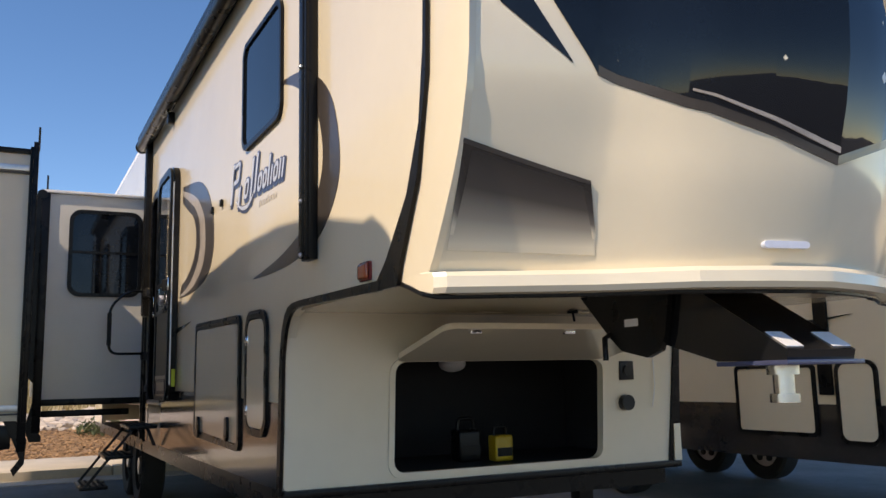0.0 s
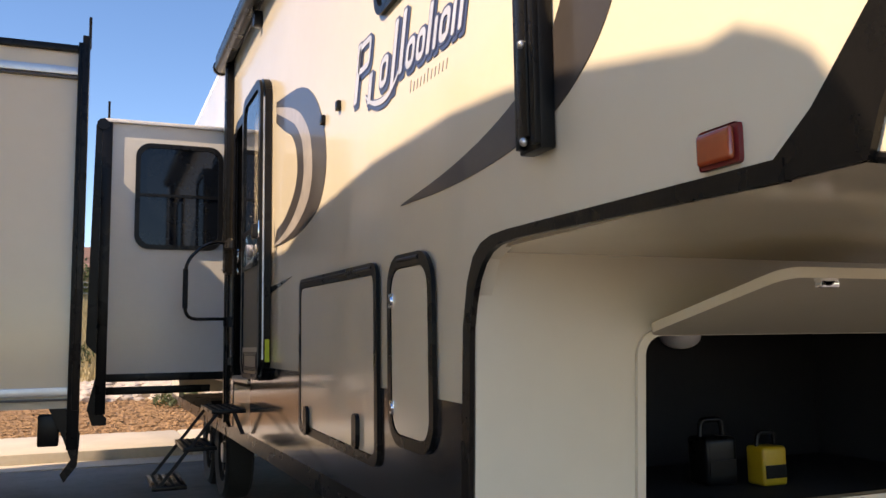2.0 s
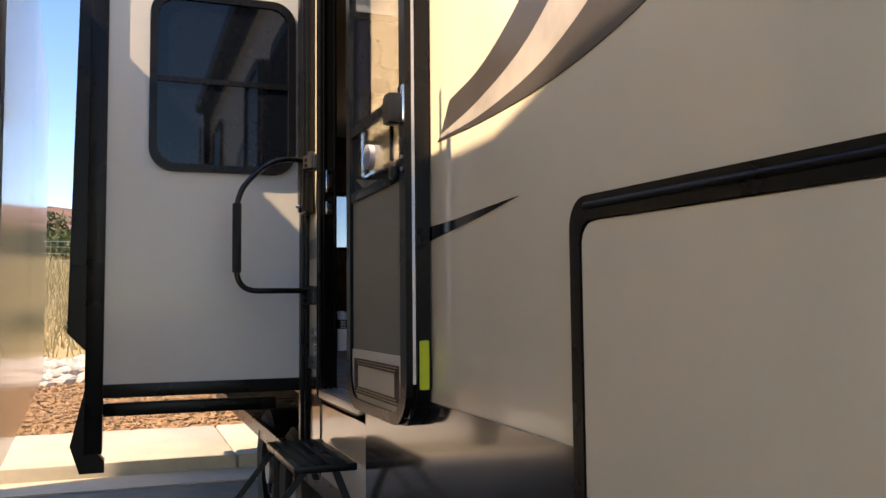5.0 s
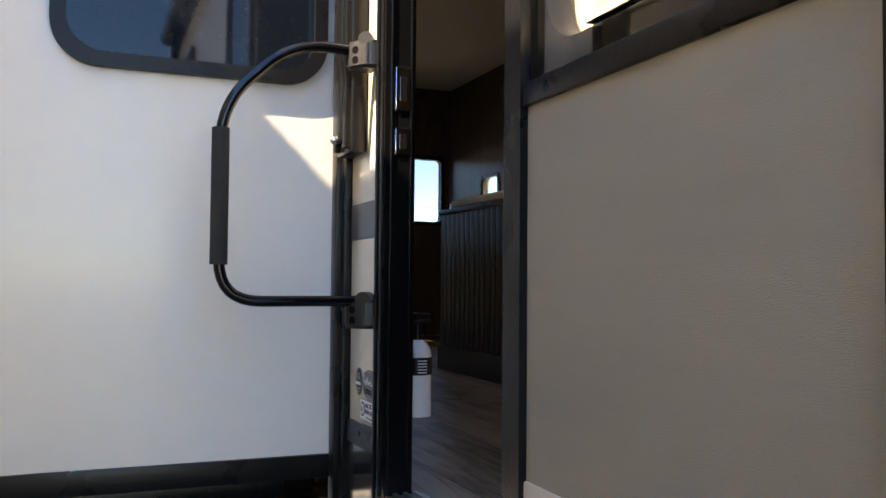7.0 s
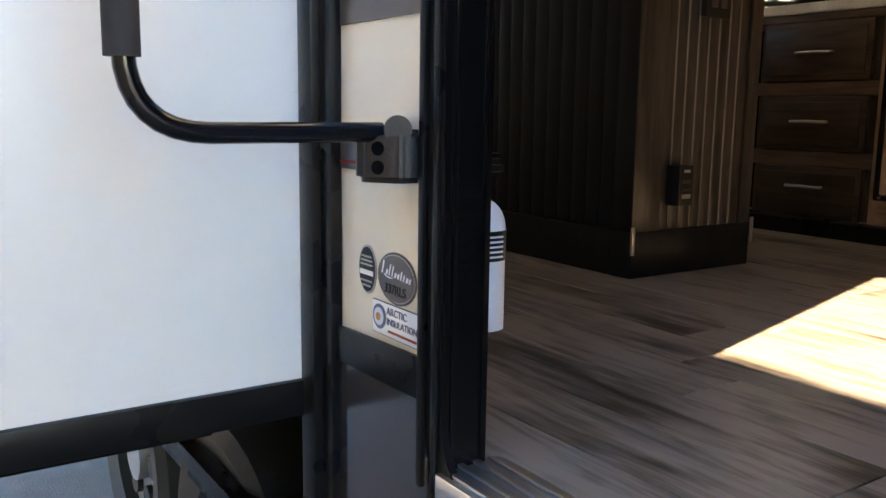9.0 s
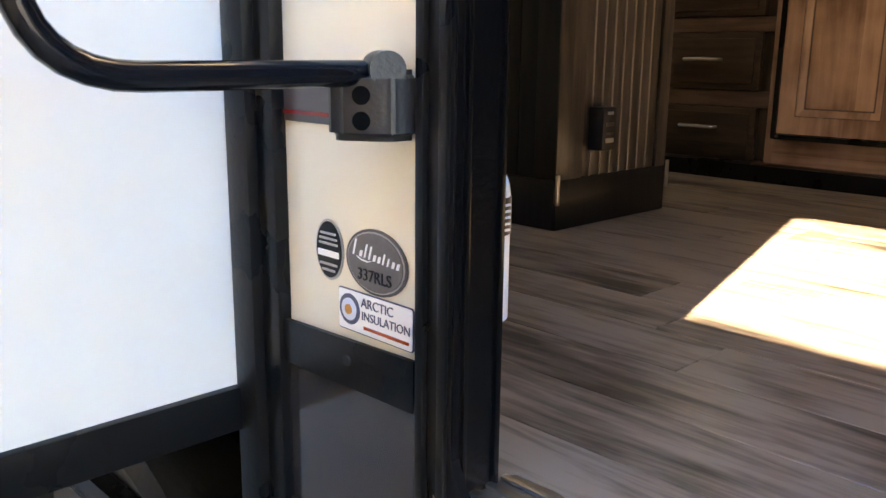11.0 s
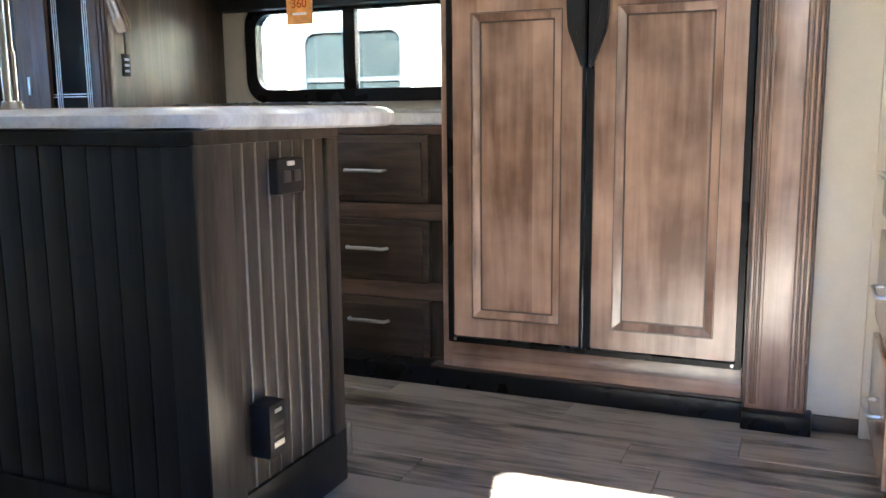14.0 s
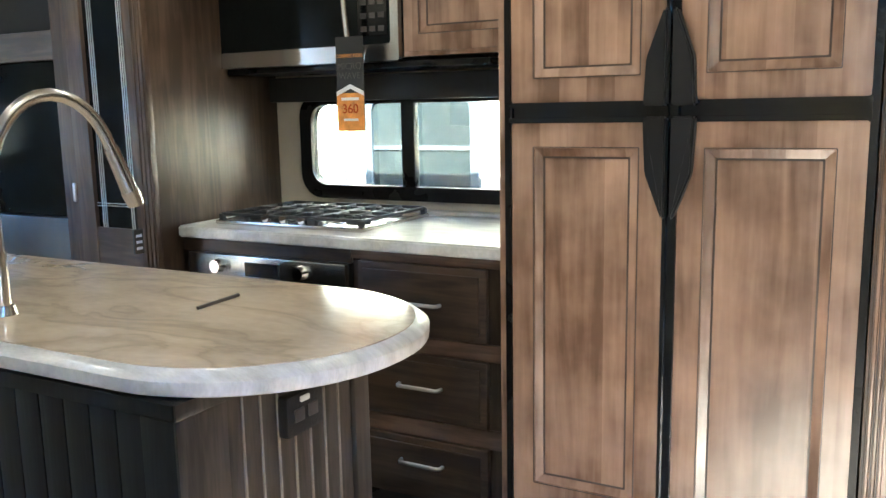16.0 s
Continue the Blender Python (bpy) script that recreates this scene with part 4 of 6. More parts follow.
part("script_bar", bm, WHITE, bdg)
sl2 = thing("approval_sticker", (0, 0.218, 1.305), "small oval black approval sticker", "sticker")
for a, b, x, m_ in ((0.026, 0.036, -0.002, SILVER), (0.023, 0.033, -0.003, BLACK)):
    bm = M()
    prism(bm, ellipse(0.218, 1.305, a, b), x, x + 0.0012)
    part("oval", bm, m_, sl2)
for z, w in ((1.324, 0.014), (1.318, 0.016), (1.312, 0.017), (1.288, 0.016), (1.281, 0.012)):
    bm = M()
    box(bm, -0.0045, -0.003, 0.218 - w, 0.218 + w, z - 0.0012, z + 0.0012)
    part("print_bar", bm, SILVER, sl2)
bm = M()
box(bm, -0.0045, -0.003, 0.199, 0.237, 1.297, 1.304)
part("print_bar", bm, WHITE, sl2)
ins = thing("insulation_sticker", (0, 0.138, 1.241), "white rectangular insulation sticker with blue words", "sticker")
bm = M()
prism(bm, rrect(0.074, 0.202, 1.217, 1.266, 0.004, 3), -0.002, -0.0008)
part("sheet", bm, NAVY, ins)
bm = M()
prism(bm, rrect(0.0755, 0.2005, 1.2185, 1.2645, 0.003, 3), -0.003, -0.0018)
part("sheet", bm, WHITE, ins)
for r_, x, m_ in ((0.018, -0.004, NAVY), (0.013, -0.005, PALE), (0.006, -0.006, ORANGE)):
    bm = M()
    prism(bm, ellipse(0.180, 1.243, r_, r_), x, x + 0.0012)
    part("roundel", bm, m_, ins)
text("ARCTIC", ins, 0.0155, (-0.0036, 0.132, 1.2545), NAVY)
text("INSULATION", ins, 0.0140, (-0.0036, 0.118, 1.2395), NAVY)
bm = M()
box(bm, -0.004, -0.003, 0.08, 0.155, 1.2245, 1.228)
part("print_bar", bm, AMBER, ins)

# ---- front of the trailer ----
hatch = thing("storage_hatch", (1.2, -4.48, 1.3), "cream front storage hatch propped open", "hatch")
bm = M()
prism(bm, rrect(HX0 - 0.01, HX1 + 0.01, -0.61, 0.0, 0.06, 5), -0.014, 0.014, "z")
for v in bm.verts:
    v.co = Matrix.Rotation(radians(-12.5), 3, "X") @ v.co + Vector((0, -4.43, 1.315))
part("door_leaf", bm, CREAM, hatch)
for x in (0.72, 1.24):
    p = Matrix.Rotation(radians(-12.5), 3, "X") @ Vector((x, -0.575, -0.016)) + Vector((0, -4.43, 1.315))
    bm = M()
    box(bm, p.x - 0.03, p.x + 0.03, p.y - 0.012, p.y + 0.012, p.z - 0.012, p.z + 0.012, 0.004)
    part("latch", bm, CHROME, hatch, "chrome latch")
part("rim", ring(M(), [(x, z) for x, z in rrect(HX0 - 0.03, HX1 + 0.03, HZ0 - 0.03, HZ1 + 0.02, 0.08, 6)], rrect(HX0, HX1, HZ0, HZ1, 0.06, 6), -4.437, -4.417, "y"), CREAM, hatch)
for v in hatch.children[-1].data.vertices:
    v.co.y += 0.07 * (1.3 - v.co.z) + 0.012
bm = M()
tube(bm, [(1.42, -4.78, 1.54), (1.43, -4.78, 1.49)], 0.006)
cyl(bm, (1.42, -4.78, 1.53), (1.42, -4.78, 1.545), 0.03)
part("stay", bm, BLACK, hatch)
dome = thing("dome_light", (1.29, -3.66, 1.25), "white dome light in the storage bay", "lamp")
bm = M()
bmesh.ops.create_uvsphere(bm, u_segments=18, v_segments=10, radius=0.085, matrix=Matrix.Translation((1.29, -3.66, 1.30)) @ Matrix.Diagonal((1, 1, 0.6, 1)))
part("shade", bm, WHITE, dome)


def jug(x, y, z, s, material, name, label):
    j = thing(name, (x, y, z), label, "container")
    bm = M()
    box(bm, x - 0.06 * s, x + 0.06 * s, y - 0.05 * s, y + 0.05 * s, z, z + 0.15 * s, 0.018 * s, 3)
    part("body", bm, material, j)
    bm = M()
    tube(bm, bend([(x - 0.045 * s, y, z + 0.14 * s), (x - 0.04 * s, y, z + 0.20 * s), (x + 0.04 * s, y, z + 0.20 * s), (x + 0.045 * s, y, z + 0.14 * s)], 0.02 * s, 4), 0.009 * s)
    part("handle", bm, BLACK, j)
    bm = M()
    box(bm, x - 0.05 * s, x + 0.05 * s, y - 0.053 * s, y - 0.049 * s, z + 0.03 * s, z + 0.08 * s)
    part("label_patch", bm, BLACK, j)


jug(1.45, -3.95, 0.722, 1.0, YELLOW, "tool_case", "small yellow tool case in the storage bay")
jug(1.27, -3.85, 0.722, 1.25, BLACK, "charger", "black and yellow charger in the storage bay")
so = thing("outlet_cover", (2.045, -4.48, 1.2), "black weatherproof outlet cover on the front wall", "outlet")
bm = M()
box(bm, 1.995, 2.095, lean(1.24) - 0.012, lean(1.24) + 0.006, 1.18, 1.29, 0.006)
part("plate", bm, DOORBLACK, so)
bm = M()
cyl(bm, (2.045, lean(1.24) - 0.022, 1.235), (2.045, lean(1.24) - 0.01, 1.235), 0.03)
part("cap", bm, RUBBER, so)
bm = M()
cyl(bm, (2.035, lean(1.05) - 0.04, 1.05), (2.035, lean(1.05) + 0.01, 1.05), 0.045)
solid("cable_inlet", bm, DOORBLACK, "round black cable inlet on the front wall", "inlet")
bm = M()
tube(bm, [(2.24, lean(1.3) - 0.01, 1.30), (2.25, lean(1.2) - 0.01, 1.15), (2.23, lean(1.1) - 0.01, 1.02), (2.25, lean(1.1) - 0.01, 1.10)], 0.003, 6)
solid("chain", bm, ALU, "thin bright chain on the front wall", "chain")
bm = M()
prism(bm, [(2.36, 0.70), (2.44, 0.70), (2.44, 1.56), (2.41, 1.56)], -4.385, -4.35, "y")
for v in bm.verts:
    v.co.y -= 0.07 * (v.co.z - 0.70)
solid("trim", bm, BLACK, "black corner trim of the front wall", "trim", "structure")
bm = M()
box(bm, 0.0, 2.44, -4.40, -4.33, 0.66, 0.70, 0.01)
solid("trim", bm, BLACK, "black bottom rail under the front wall", "trim", "structure")
bm = M()
box(bm, 0.05, 2.39, -4.3, 5.2, 0.56, 0.69)
solid("chassis", bm, BLACK, "black steel chassis under the trailer", "chassis", "structure")
bm = M()
cyl(bm, (1.95, -4.05, 0.0), (1.95, -4.05, 0.70), 0.045), box(bm, 1.85, 2.05, -4.15, -3.95, 0.0, 0.03), box(bm, 1.9, 2.0, -4.1, -4.0, 0.35, 0.7, 0.01)
solid("landing_leg", bm, BLACK, "black landing leg under the trailer", "landing leg")

pin = thing("pin_box", (1.22, -5.6, 1.2), "black steel hitch pin box under the overhang", "hitch")
for x in (1.03, 1.39):
    bm = M()
    prism(bm, [(-5.40, 1.55), (-5.60, 1.36), (-5.67, 1.305), (-5.82, 1.275), (-5.90, 1.30), (-5.93, 1.36), (-5.97, 1.55)], x - 0.012, x + 0.012)
    part("side_plate", bm, BLACK, pin)
bm = M()
prism(bm, [(-5.6, 1.55), (-5.86, 1.33), (-6.16, 1.25), (-6.46, 1.245), (-6.47, 1.28), (-6.05, 1.53)], 1.05, 1.37)
part("arm", bm, GLOSSBLACK, pin)
bm = M()
box(bm, 1.03, 1.40, -6.48, -6.17, 1.232, 1.248, 0.004)
part("pin_plate", bm, NAVY, pin)
for z0, z1, r_ in ((1.20, 1.245, 0.055), (1.13, 1.20, 0.036), (1.105, 1.135, 0.05)):
    bm = M()
    cyl(bm, (1.22, -6.29, z0), (1.22, -6.29, z1), r_)
    part("king_pin", bm, STEEL, pin)
for x0, x1 in ((1.06, 1.14), (1.28, 1.37)):
    bm = M()
    prism(bm, [(x0, -6.455), (x1, -6.455), (x1, -6.37), (x0, -6.37)], 1.34, 1.345, "z")
    for v in bm.verts:
        v.co.z = 1.282 + (v.co.y + 6.47) * 0.595 + (0.003 if v.co.z > 1.342 else 0.0)
    part("caution_label", bm, WHITE, pin)
bm = M()
box(bm, 1.014, 1.017, -5.78, -5.70, 1.40, 1.43)
part("caution_label", bm, WHITE, pin)
bm = M()
tube(bm, [(1.02, -5.60, 1.375), (0.99, -5.60, 1.36), (0.99, -5.60, 1.27)], 0.012)
part("lever", bm, BLACK, pin)


# glass mask and decals of the cap
def skin(name, corners, off, material, label, nu=10, nv=8, thick=0.004):
    """A thin sheet that lies on the cap between four corners (x, z), from the lower left one round."""
    bm = M()
    (ax, az), (bx, bz), (cx_, cz_), (dx_, dz_) = corners
    lay = []
    for d in (off, off - thick):
        g = {}
        for i in range(nu + 1):
            for j in range(nv + 1):
                u, v = i / nu, j / nv
                x = (ax * (1 - u) + bx * u) * (1 - v) + (dx_ * (1 - u) + cx_ * u) * v
                z = (az * (1 - u) + bz * u) * (1 - v) + (dz_ * (1 - u) + cz_ * u) * v
                g[i, j] = bm.verts.new((x, cap_y(x, z) + HOLLOW - d, z))
        lay.append(g)
    for g in lay:
        for i in range(nu):
            for j in range(nv):
                bm.faces.new((g[i, j], g[i + 1, j], g[i + 1, j + 1], g[i, j + 1]))
    rim = [(i, 0) for i in range(nu)] + [(nu, j) for j in range(nv)] + [(i, nv) for i in range(nu, 0, -1)] + [(0, j) for j in range(nv, 0, -1)]
    for p, q in zip(rim, rim[1:] + rim[:1]):
        bm.faces.new((lay[0][p], lay[0][q], lay[1][q], lay[1][p]))
    bmesh.ops.recalc_face_normals(bm, faces=bm.faces[:])
    return solid(name, bm, material, label, "decal", "structure")


EDGE = [(0.435, 2.153), (0.692, 2.045), (0.95, 1.965), (1.22, 1.878)]
for side in (0, 1):
    for (xa, za), (xb, zb) in zip(EDGE, EDGE[1:]):
        def put(name, d0, d1, off, material, label, top=None):
            pts = [(xa, za + d0), (xb, zb + d0), (xb, top or zb + d1), (xa, top or za + d1)]
            if side:
                pts = [(2.44 - x, z) for x, z in (pts[1], pts[0], pts[3], pts[2])]
            skin(name, pts, off, material, label, 4, 5)
        put("decal", 0.0, 0.030, 0.005, GREY, "dark brown edge stripe under the glass mask")
        put("cap_window", 0.030, 0.0, 0.006, TINT, "black tinted glass mask on the front cap", 2.72)
    pts = [(0.29, 2.376), (0.436, 2.156), (0.436, 2.72), (0.10, 2.72)]
    skin("cap_window", pts if not side else [(2.44 - x, z) for x, z in (pts[1], pts[0], pts[3], pts[2])], 0.006, TINT, "black tinted glass mask on the cap corner")
    pts = [(0.12, 2.362), (0.353, 2.184), (0.225, 2.372), (0.06, 2.52)]
    skin("decal", pts if not side else [(2.44 - x, z) for x, z in (pts[1], pts[0], pts[3], pts[2])], 0.005, GLOSSBLACK, "black wedge decal on the cap corner")
for pts in ([(0.70, 2.093), (1.22, 1.915), (1.22, 1.935), (0.70, 2.100)],):
    skin("decal", pts, 0.0105, SILVER, "grey pinstripe along the glass mask", 8, 2, 0.003)
FADE = bpy.data.materials.new("grey_fade_decal")
FADE.use_nodes = True
n_, l_ = FADE.node_tree.nodes, FADE.node_tree.links
tc_, sp_, rp_ = n_.new("ShaderNodeTexCoord"), n_.new("ShaderNodeSeparateXYZ"), n_.new("ShaderNodeValToRGB")
l_.new(tc_.outputs["Generated"], sp_.inputs[0]), l_.new(tc_.outputs["Generated"], sp_.inputs[0])
ma_, dv_ = n_.new("ShaderNodeMath"), n_.new("ShaderNodeMath")
ma_.operation, dv_.operation = "MULTIPLY_ADD", "DIVIDE"
ma_.inputs[1].default_value, ma_.inputs[2].default_value = -0.40, 1.0
l_.new(sp_.outputs[0], ma_.inputs[0]), l_.new(sp_.outputs[2], dv_.inputs[0]), l_.new(ma_.outputs[0], dv_.inputs[1])
l_.new(dv_.outputs[0], rp_.inputs[0])
rp_.color_ramp.elements[0].position, rp_.color_ramp.elements[0].color = 0.12, (0.79, 0.705, 0.545, 1)
rp_.color_ramp.elements[1].position, rp_.color_ramp.elements[1].color = 0.95, (0.022, 0.019, 0.018, 1)
for pos_, col__ in ((0.35, (0.36, 0.315, 0.255, 1)), (0.62, (0.075, 0.064, 0.056, 1))):
    rp_.color_ramp.elements.new(pos_).color = col__
l_.new(rp_.outputs[0], n_["Principled BSDF"].inputs["Base Color"])
n_["Principled BSDF"].inputs["Roughness"].default_value, n_["Principled BSDF"].inputs["Coat Weight"].default_value = 0.22, 0.6
EDGEFADE = FADE.copy()
EDGEFADE.name = "dark_fade_outline"
ramp_ = [q for q in EDGEFADE.node_tree.nodes if q.type == "VALTORGB"][0].color_ramp
ramp_.elements[1].color, ramp_.elements[2].color = (0.16, 0.14, 0.12, 1), (0.045, 0.04, 0.038, 1)
skin("decal", [(0.055, 1.62), (0.508, 1.60), (0.452, 1.828), (0.030, 1.944)], 0.005, FADE, "grey fading panel decal on the front cap", 14, 14)
skin("decal", [(0.052, 1.665), (0.062, 1.665), (0.062, 1.925), (0.030, 1.944)], 0.0065, EDGEFADE, "dark fading side stroke of the panel decal", 2, 10)
skin("decal", [(0.492, 1.650), (0.500, 1.650), (0.452, 1.828), (0.425, 1.830)], 0.0065, EDGEFADE, "dark fading side stroke of the panel decal", 2, 10)
skin("decal", [(0.030, 1.930), (0.452, 1.816), (0.452, 1.828), (0.030, 1.944)], 0.0070, GREY, "dark upper edge of the panel decal", 14, 2)
bm = M()
prism(bm, rrect(0.99, 1.16, 1.610, 1.634, 0.011, 4), 0.0, -0.018, "y")
for v in bm.verts:
    v.co.y += cap_y(v.co.x, 1.62) + HOLLOW
solid("clearance_light", bm, PALE, "pale slim clearance light on the cap", "lamp")

# wheels under the trailer
def wheel(x, y, r, name_group):
    w = thing("wheel", (x, y, 0), "black trailer tyre on a bright rim", "wheel", name_group)
    bm = M()
    prof = [(r * 0.62, -0.10), (r * 0.9, -0.115), (r * 0.985, -0.09), (r, -0.05), (r, 0.05), (r * 0.985, 0.09), (r * 0.9, 0.115), (r * 0.62, 0.10)]
    k = 36
    vs = [[bm.verts.new((x + o, y + q * math.cos(2 * math.pi * i / k), r + q * math.sin(2 * math.pi * i / k))) for q, o in prof] for i in range(k)]
    for i in range(k):
        for j in range(len(prof)):
            a, b = vs[i], vs[(i + 1) % k]
            bm.faces.new((a[j], b[j], b[(j + 1) % len(prof)], a[(j + 1) % len(prof)]))
    bmesh.ops.recalc_face_normals(bm, faces=bm.faces[:])
    part("tyre", bm, RUBBER, w)
    bm = M()
    cyl(bm, (x - 0.06, y, r), (x + 0.06, y, r), r * 0.6, seg=28), cyl(bm, (x - 0.10, y, r), (x - 0.06, y, r), r * 0.22)
    rim = part("rim", bm, ALU, w)
    for i in range(6):
        a = i * math.pi / 3
        bm = M()
        cyl(bm, (x - 0.08, y + r * 0.38 * math.cos(a), r + r * 0.38 * math.sin(a)), (x - 0.055, y + r * 0.38 * math.cos(a), r + r * 0.38 * math.sin(a)), r * 0.1)
        part("rim_hole", bm, RUBBER, rim)
    return w


for y in (1.05, 1.95):
    wheel(0.16, y, 0.39, "trailer wheels")

# ---- neighbouring trailer beside the walk ----
NX = -2.05
nb = thing("travel_trailer", (NX - 1.2, -1, 0), "cream travel trailer parked alongside, slide-out extended", "trailer")
bm = M()
prism(bm, [(-5.2, 0.7), (-5.2, 1.5), (-6.25, 1.5), (-6.42, 2.2), (-6.46, 3.0), (-6.40, 3.4), (-6.30, 3.65), (-6.215, 3.78), (-6.15, 3.825), (-6.06, 3.87), (-5.97, 3.865), (-5.59, 3.945), (-5.18, 4.01), (-4.8, 4.045), (-4.0, 4.055), (-3.4, 4.015), (-2.9, 3.99), (-2.4, 3.88), (-0.22, 3.88), (-0.16, 3.815), (3.3, 3.815), (3.3, 0.7)], NX - 2.44, NX)
part("wall", bm, CREAM, nb, smooth=False)
bm = M()
prism(bm, [(NX, -1.8), (-1.09, -1.8), (-1.32, 2.6), (NX, 2.6)], 0.99, 2.90, "z")
nsl = part("slide_out", bm, CREAM, nb, smooth=False)
bm = M()
box(bm, -1.115, -1.058, -1.83, -1.70, 0.78, 2.92, 0.006)
part("edge_trim", bm, BLACK, nsl)
bm = M()
box(bm, -1.095, -1.06, -1.86, -1.83, 0.98, 2.95, 0.004)
part("seal_strip", bm, BLACK, nsl)
for z, h, m_ in ((2.885, 0.018, BLACK), (2.76, 0.022, ALU), (2.725, 0.006, GREY), (1.075, 0.022, ALU), (1.035, 0.006, GREY)):
    bm = M()
    box(bm, NX, -1.115, -1.825, -1.795, z - h, z + h, 0.004)
    part("metal_strip", bm, m_, nsl)
bm = M()
prism(bm, [(-1.20, 0.99), (-1.12, 0.99), (-1.05, 0.86), (-1.06, 0.70), (-1.12, 0.62), (-1.14, 0.66), (-1.09, 0.73), (-1.13, 0.84)], -1.82, -1.76, "y")
part("hook_bracket", bm, BLACK, nsl)
bm = M()
box(bm, -1.25, -1.15, -1.80, -1.7, 0.80, 0.96, 0.01)
part("seal_bracket", bm, BLACK, nsl)
bm = M()
tube(bm, [(-1.06, -1.78, 2.9), (-1.06, -1.78, 3.08)], 0.008)
part("topper_pin", bm, BLACK, nsl)
bm = M()
box(bm, NX - 2.0, NX - 0.3, -5.0, 3.2, 0.55, 0.7)
part("chassis", bm, BLACK, nb)
for y in (0.4, 1.4):
    wheel(NX - 0.2, y, 0.39, "trailer wheels")

# ---- trailer parked on the far side ----
VX = 4.4
rv2 = thing("travel_trailer", (VX + 1.2, -1, 0), "white and cream trailer parked beyond the hitch", "trailer")
bm = M()
box(bm, VX, VX + 2.44, -4.75, 6.5, 0.95, 3.8), box(bm, VX, VX + 2.44, -6.4, -4.75, 1.5, 3.8)
part("wall", bm, CREAM, rv2, smooth=False)
bm = M()
box(bm, VX + 0.01, VX + 2.4, -4.75, 6.4, 0.52, 0.95)
part("skirt", bm, SKIRT, rv2)
for y0, y1, z0, z1, r_, nm in ((-3.77, -2.95, 0.70, 1.26, 0.04, "storage_door"), (-4.31, -3.95, 0.66, 1.28, 0.09, "storage_door")):
    f_ = part(nm, ring(M(), rrect(y0, y1, z0, z1, r_, 5), rrect(y0 + 0.03, y1 - 0.03, z0 + 0.03, z1 - 0.03, r_ * 0.7, 5), VX - 0.02, VX), BLACK, rv2)
    bm = M()
    prism(bm, rrect(y0 + 0.02, y1 - 0.02, z0 + 0.02, z1 - 0.02, r_, 5), VX - 0.012, VX)
    part("panel", bm, CREAM, f_, smooth=False)
bm = M()
box(bm, VX - 0.03, VX, -3.93, -3.81, 1.02, 3.5, 0.01)
part("awning_arm", bm, BLACK, rv2)
bm = M()
prism(bm, [(-2.4, 1.54), (-3.8, 1.60), (-4.15, 1.62), (-3.8, 1.57)], VX - 0.012, VX)
part("stripe", bm, GLOSSBLACK, rv2)
w2 = window("window", rv2, "x", 1.88, 2.60, 1.84, 2.49, 0.10, VX, -0.03, rail=2.17, pane=FARPANE, frame_w=0.05)
w2.data.materials[0] = FARFRAME
for ob_ in w2.children:
    if ob_.name.startswith("rail"):
        ob_.data.materials[0] = FARFRAME
for y in (2.70, 2.82):
    bm = M()
    tube(bm, [(VX - 0.08, y, 1.2), (VX - 0.08, y, 3.6)], 0.010)
    part("ladder_rail", bm, ALU, rv2)
for k in range(7):
    bm = M()
    tube(bm, [(VX - 0.08, 2.70, 1.3 + 0.3 * k), (VX - 0.08, 2.82, 1.3 + 0.3 * k)], 0.009)
    part("ladder_rung", bm, ALU, rv2)
for x, y in ((VX + 0.2, -1.2), (VX + 2.2, -1.2), (VX + 2.2, -0.3)):
    wheel(x, y, 0.36, "far trailer wheels")
# ---- kitchen ----
def panel_door(name, parent, x, y0, y1, z0, z1, stile, label="", wood_=None):
    """A cabinet door with stiles, rails and a raised centre panel, facing -x."""
    wood_ = wood_ or CHERRY
    bm = M()
    ring(bm, rrect(y0, y1, z0, z1, 0.004, 1), rrect(y0 + stile, y1 - stile, z0 + stile, z1 - stile, 0.002, 1), x - 0.022, x)
    d = part(name, bm, wood_, parent, label, smooth=False)
    bm = M()
    box(bm, x - 0.010, x, y0 + stile - 0.002, y1 - stile + 0.002, z0 + stile - 0.002, z1 - stile + 0.002)
    part("panel", bm, wood_, d, smooth=False)
    w = 0.022
    for a, m_, o in ((0.0, wood_, 0.019), (w, GLAZE, 0.012)):
        bm = M()
        k = w if m_ is not GLAZE else 0.005
        ring(bm, rrect(y0 + stile + a, y1 - stile - a, z0 + stile + a, z1 - stile - a, 0.002, 1),
             rrect(y0 + stile + a + k, y1 - stile - a - k, z0 + stile + a + k, z1 - stile - a - k, 0.002, 1), x - o, x - 0.006)
        if m_ is not GLAZE:
            for v in bm.verts:
                if v.co.x < x - 0.018 and (y0 + stile + w * 0.5 < v.co.y < y1 - stile - w * 0.5 and z0 + stile + w * 0.5 < v.co.z < z1 - stile - w * 0.5):
                    v.co.x = x - 0.012
        part("moulding", bm, m_, d, smooth=False)
    bm = M()
    ring(bm, rrect(y0 + stile - 0.004, y1 - stile + 0.004, z0 + stile - 0.004, z1 - stile + 0.004, 0.002, 1),
         rrect(y0 + stile - 0.0015, y1 - stile + 0.0015, z0 + stile - 0.0015, z1 - stile + 0.0015, 0.002, 1), x - 0.0235, x - 0.01)
    part("glaze_line", bm, GLAZE, d, smooth=False)
    return d


